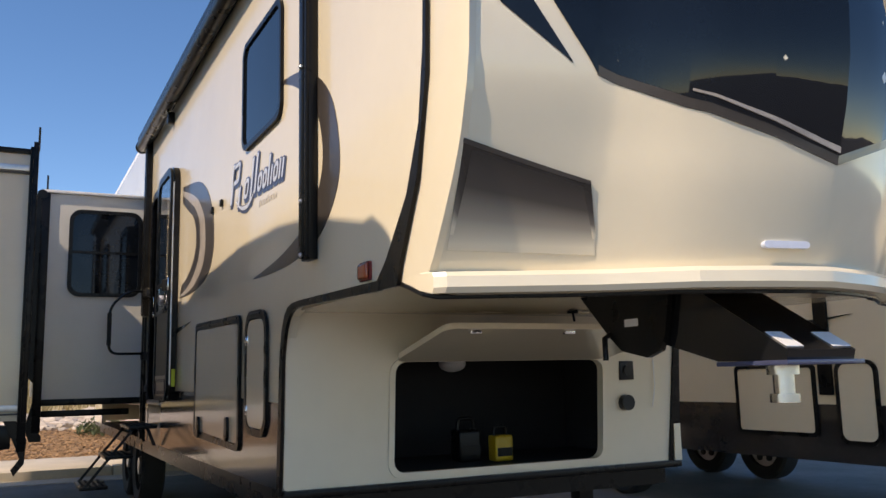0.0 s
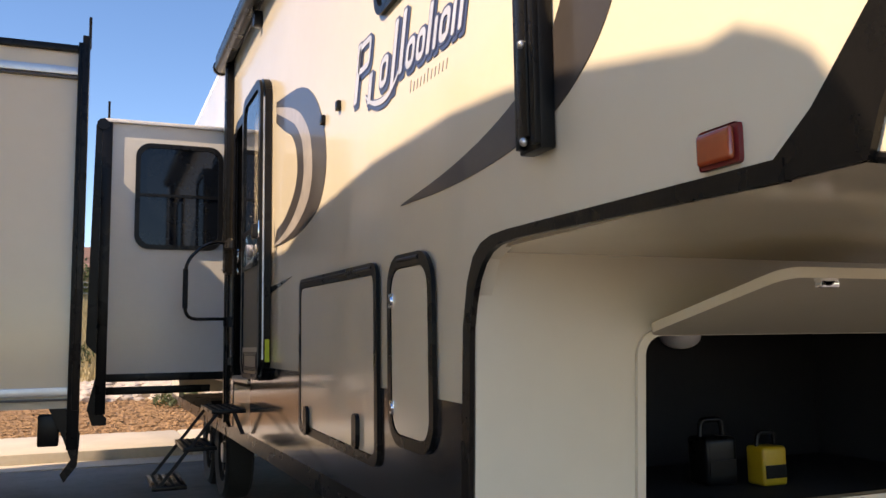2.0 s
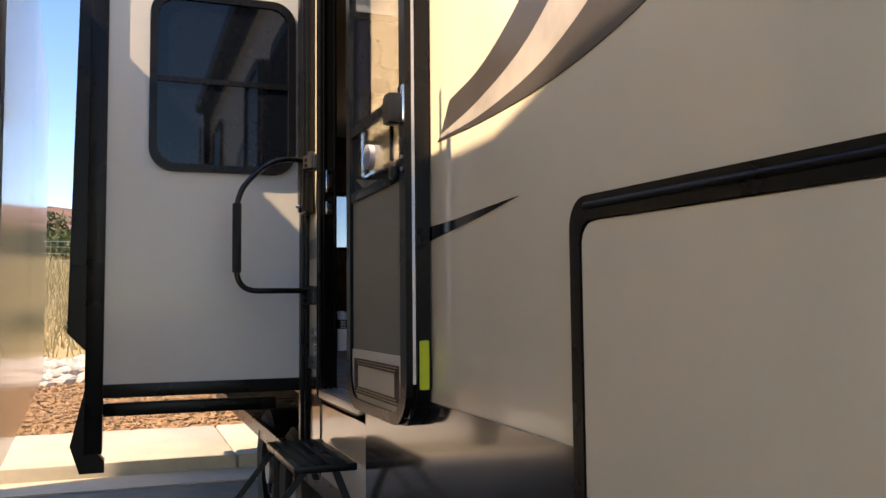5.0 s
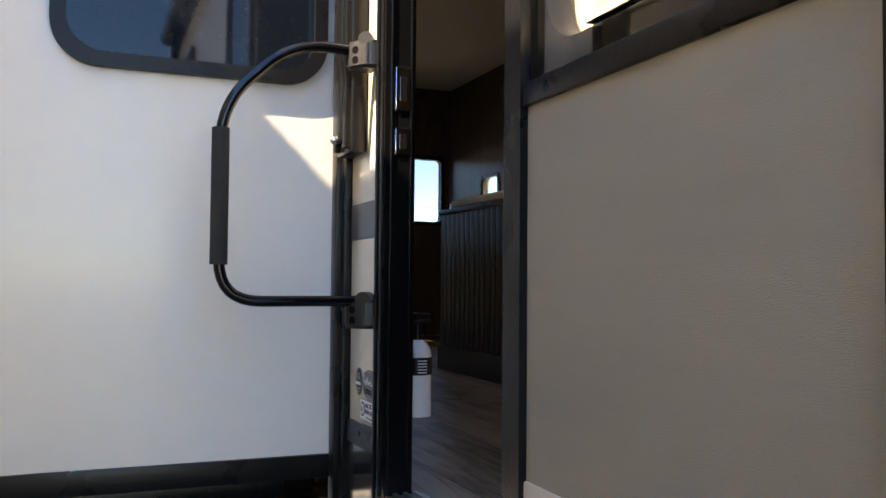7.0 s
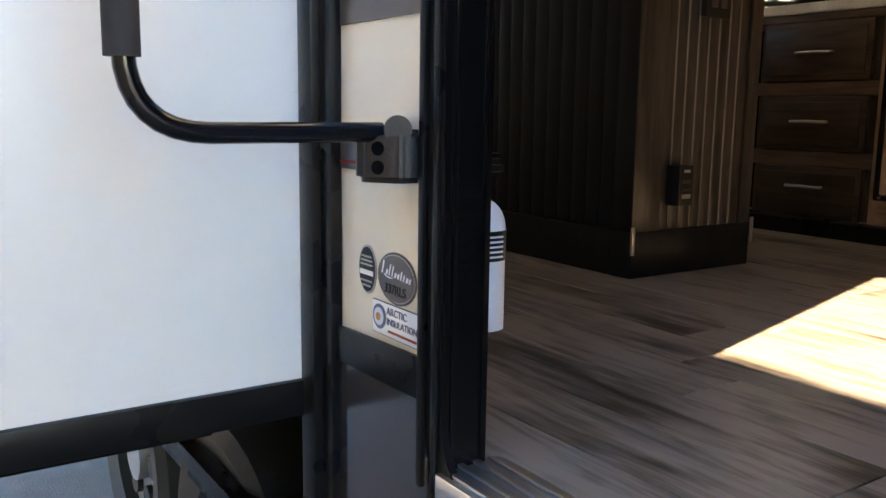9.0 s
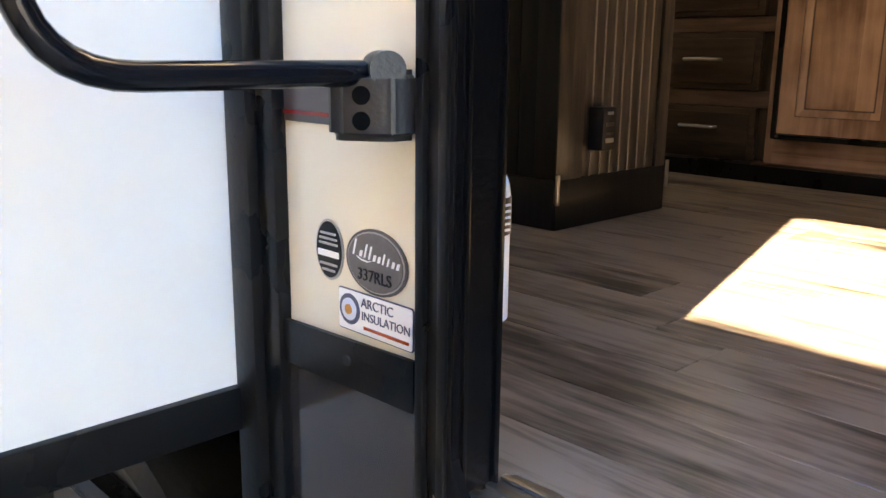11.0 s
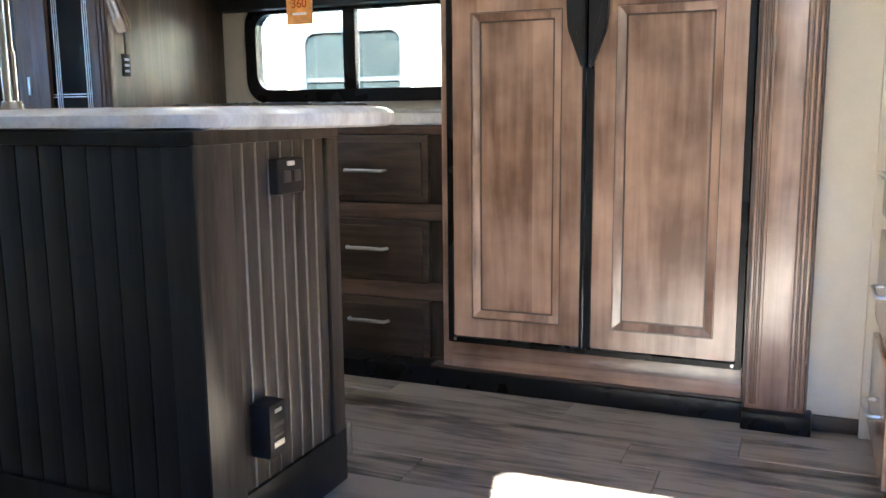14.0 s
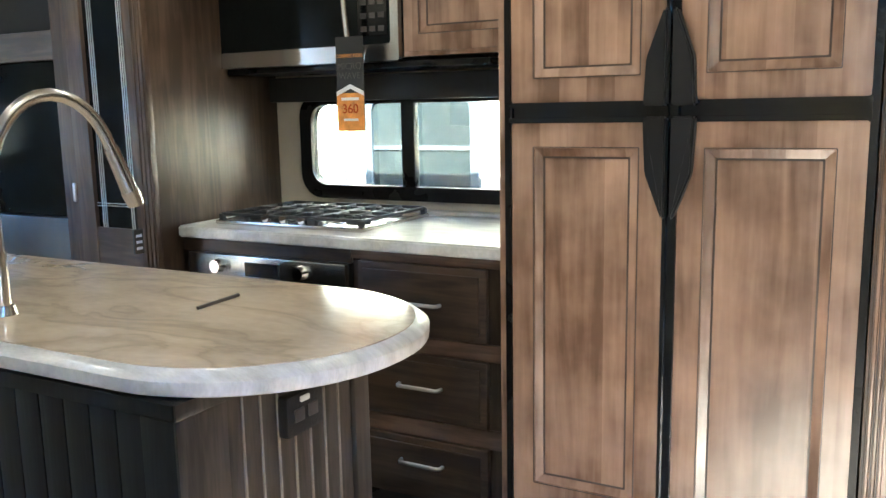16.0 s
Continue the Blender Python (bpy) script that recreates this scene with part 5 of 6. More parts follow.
FX = 2.455
fr = thing("refrigerator", (2.8, 0.39, F), "four-door refrigerator with glazed maple panels and black trim", "refrigerator")
bm = M()
box(bm, FX, 3.15, -0.055, 0.835, 1.235, 3.08)
part("body", bm, GLOSSBLACK, fr)
for y0, y1, z0, z1 in ((0.412, 0.826, 1.256, 2.338), (-0.046, 0.376, 1.256, 2.338), (0.412, 0.826, 2.392, 3.07), (-0.046, 0.376, 2.392, 3.07)):
    panel_door("door", fr, FX, y0, y1, z0, z1, 0.066)
bm = M()
ring(bm, rrect(-0.064, 0.844, 1.235, 3.085, 0.004, 1), rrect(-0.048, 0.828, 1.252, 3.072, 0.004, 1), FX - 0.028, FX)
part("trim", bm, BLACK, fr, smooth=False)
bm = M()
box(bm, FX - 0.030, FX, 0.377, 0.385, 1.252, 3.07), box(bm, FX - 0.030, FX, 0.403, 0.411, 1.252, 3.07), box(bm, FX - 0.018, FX, 0.385, 0.403, 1.252, 3.07)
part("centre_trim", bm, GLOSSBLACK, fr, smooth=False)
bm = M()
box(bm, FX - 0.032, FX, -0.05, 0.83, 2.34, 2.352), box(bm, FX - 0.032, FX, -0.05, 0.83, 2.378, 2.390), box(bm, FX - 0.014, FX, -0.05, 0.83, 2.352, 2.378)
part("cross_trim", bm, GLOSSBLACK, fr, smooth=False)
for s in (-1, 1):
    for z0, z1 in ((2.10, 2.352), (2.378, 2.61)):
        lo = z0 < 2.3
        bm = M()
        w0, w1 = (0.008, 0.058) if lo else (0.058, 0.010)
        c = 0.394
        pr = [(c + s * 0.006, z0), (c + s * (0.006 + w0), z0), (c + s * (0.004 + max(w0, w1) * 0.92), z0 + (z1 - z0) * (0.45 if lo else 0.5)), (c + s * (0.006 + w1), z1), (c + s * 0.006, z1)]
        prism(bm, pr, FX - 0.062, FX - 0.028)
        bmesh.ops.bevel(bm, geom=bm.edges[:], offset=0.005, segments=2, affect="EDGES")
        part("handle", bm, DOORBLACK, fr, "long black tapered handle")
for y in (-0.04, 0.82):
    bm = M()
    cyl(bm, (FX - 0.032, y, 1.246), (FX - 0.028, y, 1.246), 0.005)
    part("screw", bm, ALU, fr)

sr = thing("fridge_surround", (2.5, 0.3, F), "glazed maple surround of the refrigerator", "cabinet")
bm = M()
box(bm, FX + 0.004, 3.15, 0.846, 0.876, F + 0.02, 3.12, 0.003)
part("side_panel", bm, CHERRY, sr)
bm = M()
box(bm, FX + 0.002, 3.15, -0.0755, -0.066, F + 0.06, 3.12, 0.003)
part("side_panel", bm, CHERRY, sr)
bm = M()
box(bm, FX + 0.002, 3.1, -0.066, 0.846, F + 0.065, 1.234, 0.003)
part("base_panel", bm, CHERRYX, sr)
bm = M()
box(bm, FX + 0.002, 3.1, -0.066, 0.846, 3.09, 3.14)
part("top_panel", bm, CHERRYX, sr)
bm = M()
box(bm, FX - 0.012, FX + 0.5, -0.09, 1.45, F, F + 0.062, 0.004)
part("toe_kick", bm, BLACK, sr)
bm = M()
box(bm, FX - 0.006, FX + 0.05, -0.09, 0.92, F + 0.062, F + 0.072, 0.003)
part("toe_trim", bm, GLAZE, sr)
pl = thing("fluted_pilaster", (2.45, -0.17, F), "fluted maple pilaster on a black plinth", "pilaster")
bm = M()
box(bm, 2.43, 2.52, -0.236, -0.076, F + 0.05, 3.14, 0.004)
part("board", bm, CHERRY, pl)
for k, y in enumerate((-0.228, -0.214, -0.200, -0.112, -0.098, -0.084)):
    bm = M()
    box(bm, 2.421, 2.432, y - 0.0042, y + 0.0042, F + 0.07, 3.12, 0.003)
    part("bead", bm, CHERRY, pl)
    bm = M()
    box(bm, 2.427, 2.4315, y + 0.005, y + 0.008, F + 0.07, 3.12)
    part("groove", bm, GLAZE, pl)
bm = M()
box(bm, 2.395, 2.53, -0.258, -0.070, F, F + 0.055, 0.006)
part("plinth", bm, BLACK, pl)
bm = M()
box(bm, 2.425, 2.435, -0.243, -0.237, F + 0.055, 3.14), box(bm, 2.425, 2.435, -0.075, -0.070, F + 0.055, 3.14)
part("edge_line", bm, GLAZE, pl)
bm = M()
box(bm, 2.47, 2.52, -0.40, -0.240, F, 3.15)
solid("wall_return", bm, WALLVINYL, "beige wallboard beside the pilaster", "wall", "structure")
bm = M()
box(bm, 2.46, 2.472, -0.40, -0.260, F, F + 0.045, 0.003)
solid("baseboard", bm, DARKWOODY, "dark baseboard strip", "baseboard", "structure")

# drawer cabinet on the partition, facing along the room
dc = thing("drawer_cabinet", (2.1, -0.7, F), "maple drawer cabinet with metal pulls", "cabinet")
bm = M()
box(bm, 1.95, 2.45, -1.2, -0.415, F, 2.0, 0.004)
part("body", bm, CHERRY, dc)
bm = M()
box(bm, 1.93, 2.45, -1.2, -0.40, 2.0, 2.035, 0.006)
part("top", bm, TOPEDGE, dc)
for z0, z1 in ((1.12, 1.38), (1.42, 1.66), (1.70, 1.94)):
    bm = M()
    box(bm, 1.97, 2.43, -0.415, -0.398, z0, z1, 0.005)
    d_ = part("drawer", bm, CHERRYX, dc)
    bm = M()
    zc = (z0 + z1) / 2
    tube(bm, bend([(2.1, -0.398, zc), (2.1, -0.372, zc), (2.24, -0.372, zc), (2.24, -0.398, zc)], 0.012, 3), 0.0055, 8)
    part("pull", bm, ALU, d_, "brushed metal pull")

# drawers under the worktop
CX = 2.555
db = thing("drawer_unit", (2.8, 1.18, F), "dark stained drawer unit with three drawers", "cabinet")
bm = M()
box(bm, CX + 0.012, 3.14, 0.878, 1.455, F + 0.065, 1.934)
part("carcass", bm, DARKWOOD, db)
for z0, z1 in ((1.905, 1.934), (1.615, 1.668), (1.335, 1.395), (1.062 + 0.07, 1.09 + 0.01)):
    bm = M()
    box(bm, CX - 0.002, CX + 0.012, 0.878, 1.455, min(z0, z1), max(z0, z1), 0.002)
    part("rail", bm, MIDWOOD, db, "lighter wood rail")
for z0, z1, zp in ((1.672, 1.902, 1.781), (1.398, 1.612, 1.511), (1.104, 1.332, 1.253)):
    bm = M()
    box(bm, CX - 0.012, CX + 0.012, 0.962, 1.425, z0, z1, 0.006)
    d_ = part("drawer", bm, DARKWOODY, db)
    bm = M()
    box(bm, CX - 0.018, CX - 0.010, 0.985, 1.402, z0 + 0.022, z1 - 0.022, 0.004)
    part("field", bm, DARKWOODY, d_)
    bm = M()
    tube(bm, bend([(CX - 0.016, 1.118, zp), (CX - 0.042, 1.122, zp), (CX - 0.045, 1.195, zp + 0.002), (CX - 0.042, 1.268, zp), (CX - 0.016, 1.272, zp)], 0.014, 4), 0.0065, 8)
    part("pull", bm, ALU, d_, "brushed metal pull")
ov = thing("oven", (2.8, 1.82, F), "stainless built-in oven with clear knobs", "oven")
bm = M()
box(bm, CX + 0.01, 3.12, 1.458, 2.165, F + 0.07, 1.80, 0.003)
part("body", bm, GLOSSBLACK, ov)
bm = M()
box(bm, CX - 0.02, CX + 0.05, 1.468, 2.16, 1.795, 1.885, 0.006)
part("control_panel", bm, STEEL, ov)
bm = M()
box(bm, CX - 0.024, CX - 0.019, 1.745, 1.892, 1.815, 1.865)
part("display", bm, GLOSSBLACK, ov)
for y in (2.01, 1.643):
    bm = M()
    cyl(bm, (CX - 0.05, y, 1.845), (CX - 0.018, y, 1.845), 0.022, 0.026)
    part("knob", bm, CHROME, ov, "shiny oven knob")
bm = M()
tube(bm, [(CX - 0.05, 1.52, 1.75), (CX - 0.05, 2.11, 1.75)], 0.011)
part("handle", bm, STEEL, ov)
bm = M()
box(bm, CX + 0.0, CX + 0.01, 1.458, 2.2, 1.888, 1.934)
solid("wood_rail", bm, DARKWOODY, "dark wood rail over the oven", "trim", "structure")
bm = M()
prism(bm, [(2.535, 0.880), (3.175, 0.880), (3.175, 2.222), (2.56, 2.222), (2.535, 2.20)], 1.936, 1.976, "z")
bmesh.ops.bevel(bm, geom=bm.edges[:], offset=0.006, segments=2, affect="EDGES")
wt = solid("worktop", bm, TOPEDGE, "pale marbled solid-surface kitchen worktop", "worktop")

ht = thing("gas_hob", (2.86, 1.78, 1.976), "stainless gas hob with black cast grates", "hob")
bm = M()
box(bm, 2.63, 3.09, 1.46, 2.11, 1.977, 1.992, 0.006)
part("tray", bm, STEEL, ht)
for k, y in enumerate((1.56, 1.78, 2.0)):
    for x in ((2.76, 2.98) if k != 1 else (2.87,)):
        bm = M()
        cyl(bm, (x, y, 1.99), (x, y, 2.006), 0.042), cyl(bm, (x, y, 2.006), (x, y, 2.014), 0.028)
        part("burner", bm, CAST, ht)
for k in range(3):
    y0, y1, zt = 1.475 + 0.21 * k, 1.670 + 0.21 * k, 2.014
    bm = M()
    for x in (2.65, 2.755, 2.86, 2.965, 3.07):
        box(bm, x - 0.006, x + 0.006, y0, y1, zt - 0.007, zt + 0.005, 0.002, 1)
    for yy in (y0, (y0 + y1) / 2, y1):
        box(bm, 2.65, 3.07, yy - 0.006, yy + 0.006, zt - 0.008, zt + 0.004, 0.002, 1)
    for x in (2.65, 3.07):
        for yy in (y0, y1):
            box(bm, x - 0.010, x + 0.010, yy - 0.010, yy + 0.010, 1.990, zt, 0.002, 1)
    for x, yy in ((2.755, y0 + 0.05), (2.965, y0 + 0.05), (2.755, y1 - 0.05), (2.965, y1 - 0.05)):
        box(bm, x - 0.035, x + 0.035, yy - 0.005, yy + 0.005, zt - 0.006, zt + 0.008, 0.002, 1)
    part("grate", bm, CAST, ht)
for y in (1.72, 1.80, 1.88):
    bm = M()
    cyl(bm, (2.655, y, 1.992), (2.640, y, 2.012), 0.020, 0.017)
    part("knob", bm, CHROME, ht, "chrome hob knob")

kw = thing("window_2", (3.18, 1.6, 2.02), "sliding kitchen window with a black frame", "window", "", "structure")
bm = M()
ring(bm, rrect(KW[0] - 0.03, KW[1] + 0.03, KW[2] - 0.03, KW[3] + 0.03, 0.10, 7), rrect(KW[0] + 0.015, KW[1] - 0.025, KW[2] + 0.025, KW[3] - 0.02, 0.07, 7), 3.15, 3.2)
part("window_frame", bm, BLACK, kw)
bm = M()
box(bm, 3.152, 3.19, 1.557, 1.615, KW[2], KW[3], 0.004)
part("mullion", bm, BLACK, kw)
for y0, y1, x in ((KW[0] + 0.01, 1.565, 3.185), (1.61, KW[1] - 0.02, 3.17)):
    bm = M()
    box(bm, x, x + 0.004, y0, y1, KW[2] + 0.01, KW[3] - 0.01)
    part("pane", bm, BRONZEGLASS, kw, smooth=False)
bm = M()
box(bm, 3.08, 3.15, 0.932, 2.20, 2.418, 2.515, 0.006)
solid("valance", bm, PAPER, "black window valance under the microwave", "valance")
bm = M()
box(bm, 3.13, 3.178, 0.932, 2.225, 1.977, 1.993, 0.003)
solid("trim", bm, TOPEDGE, "pale worktop upstand", "trim", "structure")

mw = thing("microwave", (3.0, 1.86, 2.56), "stainless convection microwave over the hob", "microwave")
bm = M()
box(bm, 2.87, 3.17, 1.43, 2.295, 2.56, 2.97, 0.004)
part("body", bm, BLACK, mw)
bm = M()
ring(bm, rrect(1.43, 2.295, 2.548, 2.97, 0.006, 3), rrect(1.462, 2.268, 2.606, 2.945, 0.012, 3), 2.846, 2.872)
part("front_frame", bm, STEEL, mw)
bm = M()
box(bm, 2.852, 2.874, 1.460, 2.270, 2.600, 2.948)
part("door_glass", bm, TVSCREEN, mw)
bm = M()
box(bm, 2.848, 2.853, 1.475, 1.595, 2.635, 2.935)
pn = part("control_panel", bm, GLOSSBLACK, mw)
for i in range(5):
    for j in range(3):
        bm = M()
        box(bm, 2.8465, 2.8485, 1.487 + 0.036 * j, 1.511 + 0.036 * j, 2.65 + 0.045 * i, 2.668 + 0.045 * i)
        part("key", bm, GREY, pn)
bm = M()
tube(bm, bend([(2.85, 1.615, 2.60), (2.795, 1.60, 2.575), (2.785, 1.61, 2.74), (2.79, 1.61, 2.90), (2.85, 1.615, 2.92)], 0.05, 6), 0.011)
part("handle", bm, STEEL, mw)
bm = M()
box(bm, 2.88, 3.16, 1.10, 2.29, 2.525, 2.546, 0.003)
part("vent_base", bm, BLACK, mw)
tg = thing("hang_tag", (2.77, 1.58, 2.31), "black and orange card tag on the microwave handle", "tag")
bm = M()
box(bm, 2.768, 2.771, 1.525, 1.637, 2.31, 2.63)
part("card", bm, PAPER, tg)
bm = M()
box(bm, 2.7655, 2.768, 1.525, 1.637, 2.31, 2.44)
part("picture", bm, ORANGE, tg, "orange printed lower half")
bm = M()
prism(bm, [(1.525, 2.43), (1.58, 2.455), (1.637, 2.43), (1.637, 2.445), (1.58, 2.47), (1.525, 2.445)], 2.7645, 2.7665)
part("stripe", bm, WHITE, tg)
text("CONVECTION", tg, 0.017, (2.7655, 1.581, 2.565), ORANGE)
text("MICRO", tg, 0.032, (2.7655, 1.581, 2.53), GREY)
text("WAVE", tg, 0.032, (2.7655, 1.581, 2.498), GREY)
text("360", tg, 0.045, (2.7635, 1.581, 2.385), AMBER)
bm = M()
box(bm, 2.764, 2.7655, 1.545, 1.617, 2.415, 2.425)
part("print_bar", bm, WHITE, tg)
bm = M()
box(bm, 2.764, 2.7655, 1.55, 1.61, 2.345, 2.353)
part("print_bar", bm, WHITE, tg)
uc = thing("wall_cabinet", (3.0, 1.16, 2.57), "maple wall cabinet beside the microwave", "cabinet")
bm = M()
box(bm, 2.875, 3.17, 0.88, 1.425, 2.56, 3.12)
part("body", bm, CHERRY, uc)
panel_door("door", uc, 2.875, 0.945, 1.41, 2.575, 3.10, 0.06)

# tall hutch at the end of the worktop, and the media wall
hu = thing("hutch", (2.8, 2.45, F), "dark wood hutch with a leaded glass door", "cabinet")
bm = M()
box(bm, 2.46, 3.17, 2.235, 2.262, F, 3.12, 0.003)
part("end_panel", bm, HUTCHWOOD, hu)
for y0, y1 in ((2.205, 2.30), (2.515, 2.60)):
    bm = M()
    box(bm, 2.435, 2.462, y0, y1, F, 3.12, 0.004)
    part("stile", bm, HUTCHWOOD, hu)
for dy in (0.212, 0.232, 0.252):
    bm = M()
    box(bm, 2.430, 2.437, 2.0 + dy, 2.006 + dy, F, 3.12, 0.002)
    part("bead", bm, HUTCHWOOD, hu)
bm = M()
box(bm, 2.44, 2.462, 2.30, 2.515, F + 0.05, 1.97)
part("rail", bm, HUTCHY, hu)
bm = M()
box(bm, 2.44, 2.462, 2.30, 2.515, 2.98, 3.12)
part("rail", bm, HUTCHY, hu)
bm = M()
box(bm, 2.452, 2.456, 2.295, 2.52, 1.965, 2.985)
gl = part("glass_door", bm, TINT, hu, "dark glass with lead lines")
for y in (2.318, 2.328, 2.338, 2.470, 2.48, 2.49):
    bm = M()
    box(bm, 2.4485, 2.4525, y - 0.0012, y + 0.0012, 1.97, 2.98)
    part("lead_line", bm, ALU, gl)
for z in (2.05, 2.06, 2.88, 2.89):
    bm = M()
    box(bm, 2.4485, 2.4525, 2.30, 2.515, z - 0.0012, z + 0.0012)
    part("lead_line", bm, ALU, gl)
md = thing("media_wall", (2.6, 3.0, F), "dark wood media cabinet with black screens", "cabinet")
bm = M()
box(bm, 2.455, 2.6, 2.602, 2.70, F, 3.12, 0.004)
part("stile", bm, HUTCHWOOD, md)
bm = M()
box(bm, 2.48, 2.6, 2.70, 3.55, 2.59, 2.70, 0.004)
part("rail", bm, HUTCHY, md)
bm = M()
box(bm, 2.52, 2.6, 2.70, 3.55, 2.70, 3.12)
part("speaker_shelf", bm, DARKROOM, md)
bm = M()
box(bm, 2.50, 2.54, 2.70, 3.55, 1.99, 2.59, 0.004)
part("screen", bm, TVSCREEN, md, "black glossy television screen")
bm = M()
box(bm, 2.49, 2.6, 2.70, 3.55, F, 1.985, 0.004)
part("base", bm, GREY, md)
bm = M()
box(bm, 2.447, 2.456, 2.632, 2.645, 2.06, 2.13, 0.002)
part("hinge", bm, ALU, md)
bm = M()
box(bm, 2.455, 2.6, 3.55, 3.6, F, 3.15)
solid("wall_end", bm, HUTCHWOOD, "dark wood end of the slide-out", "wall", "structure")

# ---- island ----
il = thing("kitchen_island", (1.42, 1.6, F), "dark beadboard kitchen island", "island")
IX0, IX1, IY0, IY1, IT = 1.172, 1.690, 0.822, 2.62, 1.949
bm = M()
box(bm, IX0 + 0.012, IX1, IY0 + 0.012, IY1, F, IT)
part("carcass", bm, NEARBLACK, il)
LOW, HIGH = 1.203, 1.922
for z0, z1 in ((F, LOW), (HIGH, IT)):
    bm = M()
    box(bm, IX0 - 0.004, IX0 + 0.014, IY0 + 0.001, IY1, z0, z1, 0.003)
    part("long_rail", bm, NEARBLACK, il)
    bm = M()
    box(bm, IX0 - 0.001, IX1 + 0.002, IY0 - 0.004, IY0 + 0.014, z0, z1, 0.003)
    part("end_rail", bm, GREYWOOD if z0 > 1.5 else NEARBLACK, il)
for x0, x1 in ((IX0 - 0.002, IX0 + 0.108), (IX1 - 0.050, IX1)):
    bm = M()
    box(bm, x0, x1, IY0 - 0.0035, IY0 + 0.014, LOW - 0.001, HIGH, 0.003)
    part("stile", bm, GREYWOOD, il)
x = IX0 + 0.110
while x < IX1 - 0.056:
    bm = M()
    box(bm, x, min(x + 0.038, IX1 - 0.051), IY0 + 0.004, IY0 + 0.014, LOW, HIGH, 0.003)
    part("bead_board", bm, GREYWOOD, il)
    if x + 0.044 < IX1 - 0.052:
        bm = M()
        box(bm, x + 0.0385, x + 0.0425, IY0 + 0.002, IY0 + 0.014, LOW, HIGH, 0.0015)
        part("bead", bm, BEADLINE, il)
    x += 0.045
# long side: the same boards in the nearly black tone
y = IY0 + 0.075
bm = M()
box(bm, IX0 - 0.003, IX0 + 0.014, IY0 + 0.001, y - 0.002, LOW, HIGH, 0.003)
part("stile", bm, NEARBLACK, il)
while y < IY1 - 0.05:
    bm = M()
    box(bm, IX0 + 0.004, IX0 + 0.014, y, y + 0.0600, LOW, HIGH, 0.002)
    part("bead_board", bm, NEARBLACK, il)
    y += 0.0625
for cx, cz, hx, hz, lab in ((1.462, 1.848, 0.052, 0.038, "black double outlet with a lit tell-tale"), (1.338, 1.332, 0.030, 0.058, "black outlet box with bright print")):
    dp = 0.02 if hx > 0.04 else 0.045
    o_ = part("outlet", box(M(), cx - hx, cx + hx, IY0 - dp, IY0 + 0.005, cz - hz, cz + hz, 0.006), DOORBLACK, il, lab)
    if hx > 0.04:
        for dx in (-0.4, 0.35):
            part("socket", box(M(), cx + hx * dx - 0.013, cx + hx * dx + 0.013, IY0 - dp - 0.004, IY0 - dp + 0.001, cz - 0.012, cz + 0.012, 0.002), GREY, o_)
    else:
        for dz, w_, h_ in ((0.042, 0.012, 0.004), (0.012, 0.018, 0.005), (-0.012, 0.016, 0.003), (-0.030, 0.018, 0.006)):
            part("print_bar", box(M(), cx - w_, cx + w_, IY0 - dp - 0.0015, IY0 - dp + 0.001, cz + dz - h_, cz + dz + h_), ALU if dz > 0.02 or dz < -0.02 else GREY, o_)
part("tell_tale", box(M(), 1.445, 1.469, IY0 - 0.025, IY0 - 0.019, 1.870, 1.880, 0.002), WHITE, il, "white tell-tale")
for x_ in (IX0 - 0.014, IX1 - 0.01):
    part("corner_clip", box(M(), x_, x_ + 0.012, IY0 - 0.018, IY0 - 0.011, F + 0.07, F + 0.15, 0.002), ALU, il)
bm = M()
outline = rrect(1.168, 1.838, 0.618, 2.72, 0.328, 14)
LIFT = 0.012
lv = []
for inset, z in ((0.012, 1.938), (0.002, 1.943), (0.0, 1.955), (0.0, 1.966), (0.010, 1.974), (0.020, 1.979), (0.028, 1.980)):
    cx, cy = 1.525, 1.66
    lv.append([bm.verts.new((cx + (px - cx) * (1 - inset / 0.357), cy + (py - cy) * (1 - inset / 1.05), z + LIFT)) for px, py in outline])
for a, b in zip(lv, lv[1:]):
    for k in range(len(outline)):
        bm.faces.new((a[k], a[(k + 1) % len(outline)], b[(k + 1) % len(outline)], b[k]))
bm.faces.new(lv[0][::-1])
bmesh.ops.recalc_face_normals(bm, faces=bm.faces[:])
it = thing("island_worktop", (1.525, 1.66, 1.94), "marbled beige worktop with a rounded pale edge", "worktop")
part("edge", bm, TOPEDGE, it, "pale rounded edge")
bm = M()
cx, cy = 1.525, 1.66
prism(bm, [(cx + (px - cx) * (1 - 0.026 / 0.357), cy + (py - cy) * (1 - 0.026 / 1.05)) for px, py in outline], 1.965 + LIFT, 1.9815 + LIFT, "z")
part("surface", bm, STONETOP, it, smooth=False)
fc = thing("kitchen_tap", (1.325, 1.44, 1.98), "brushed steel gooseneck kitchen tap", "tap")
bm = M()
cyl(bm, (1.325, 1.44, 1.993), (1.325, 1.44, 2.012), 0.028, 0.022), cyl(bm, (1.325, 1.44, 2.0), (1.325, 1.44, 2.12), 0.0165)
part("base", bm, STEEL, fc)
bm = M()
e0, e1 = Vector((1.325, 1.44, 2.24)), Vector((1.580, 1.380, 2.24))
arc = [Vector((1.325, 1.44, 2.1)), e0] + [(e0 + e1) / 2 + (e0 - e1) / 2 * math.cos(a) + Vector((0, 0, 0.185)) * math.sin(a) for a in [math.pi * i / 16 for i in range(1, 15)]]
tube(bm, arc, 0.0135, 14)
part("neck", bm, STEEL, fc)
bm = M()
tip = arc[-1]
d_ = (arc[-1] - arc[-2]).normalized()
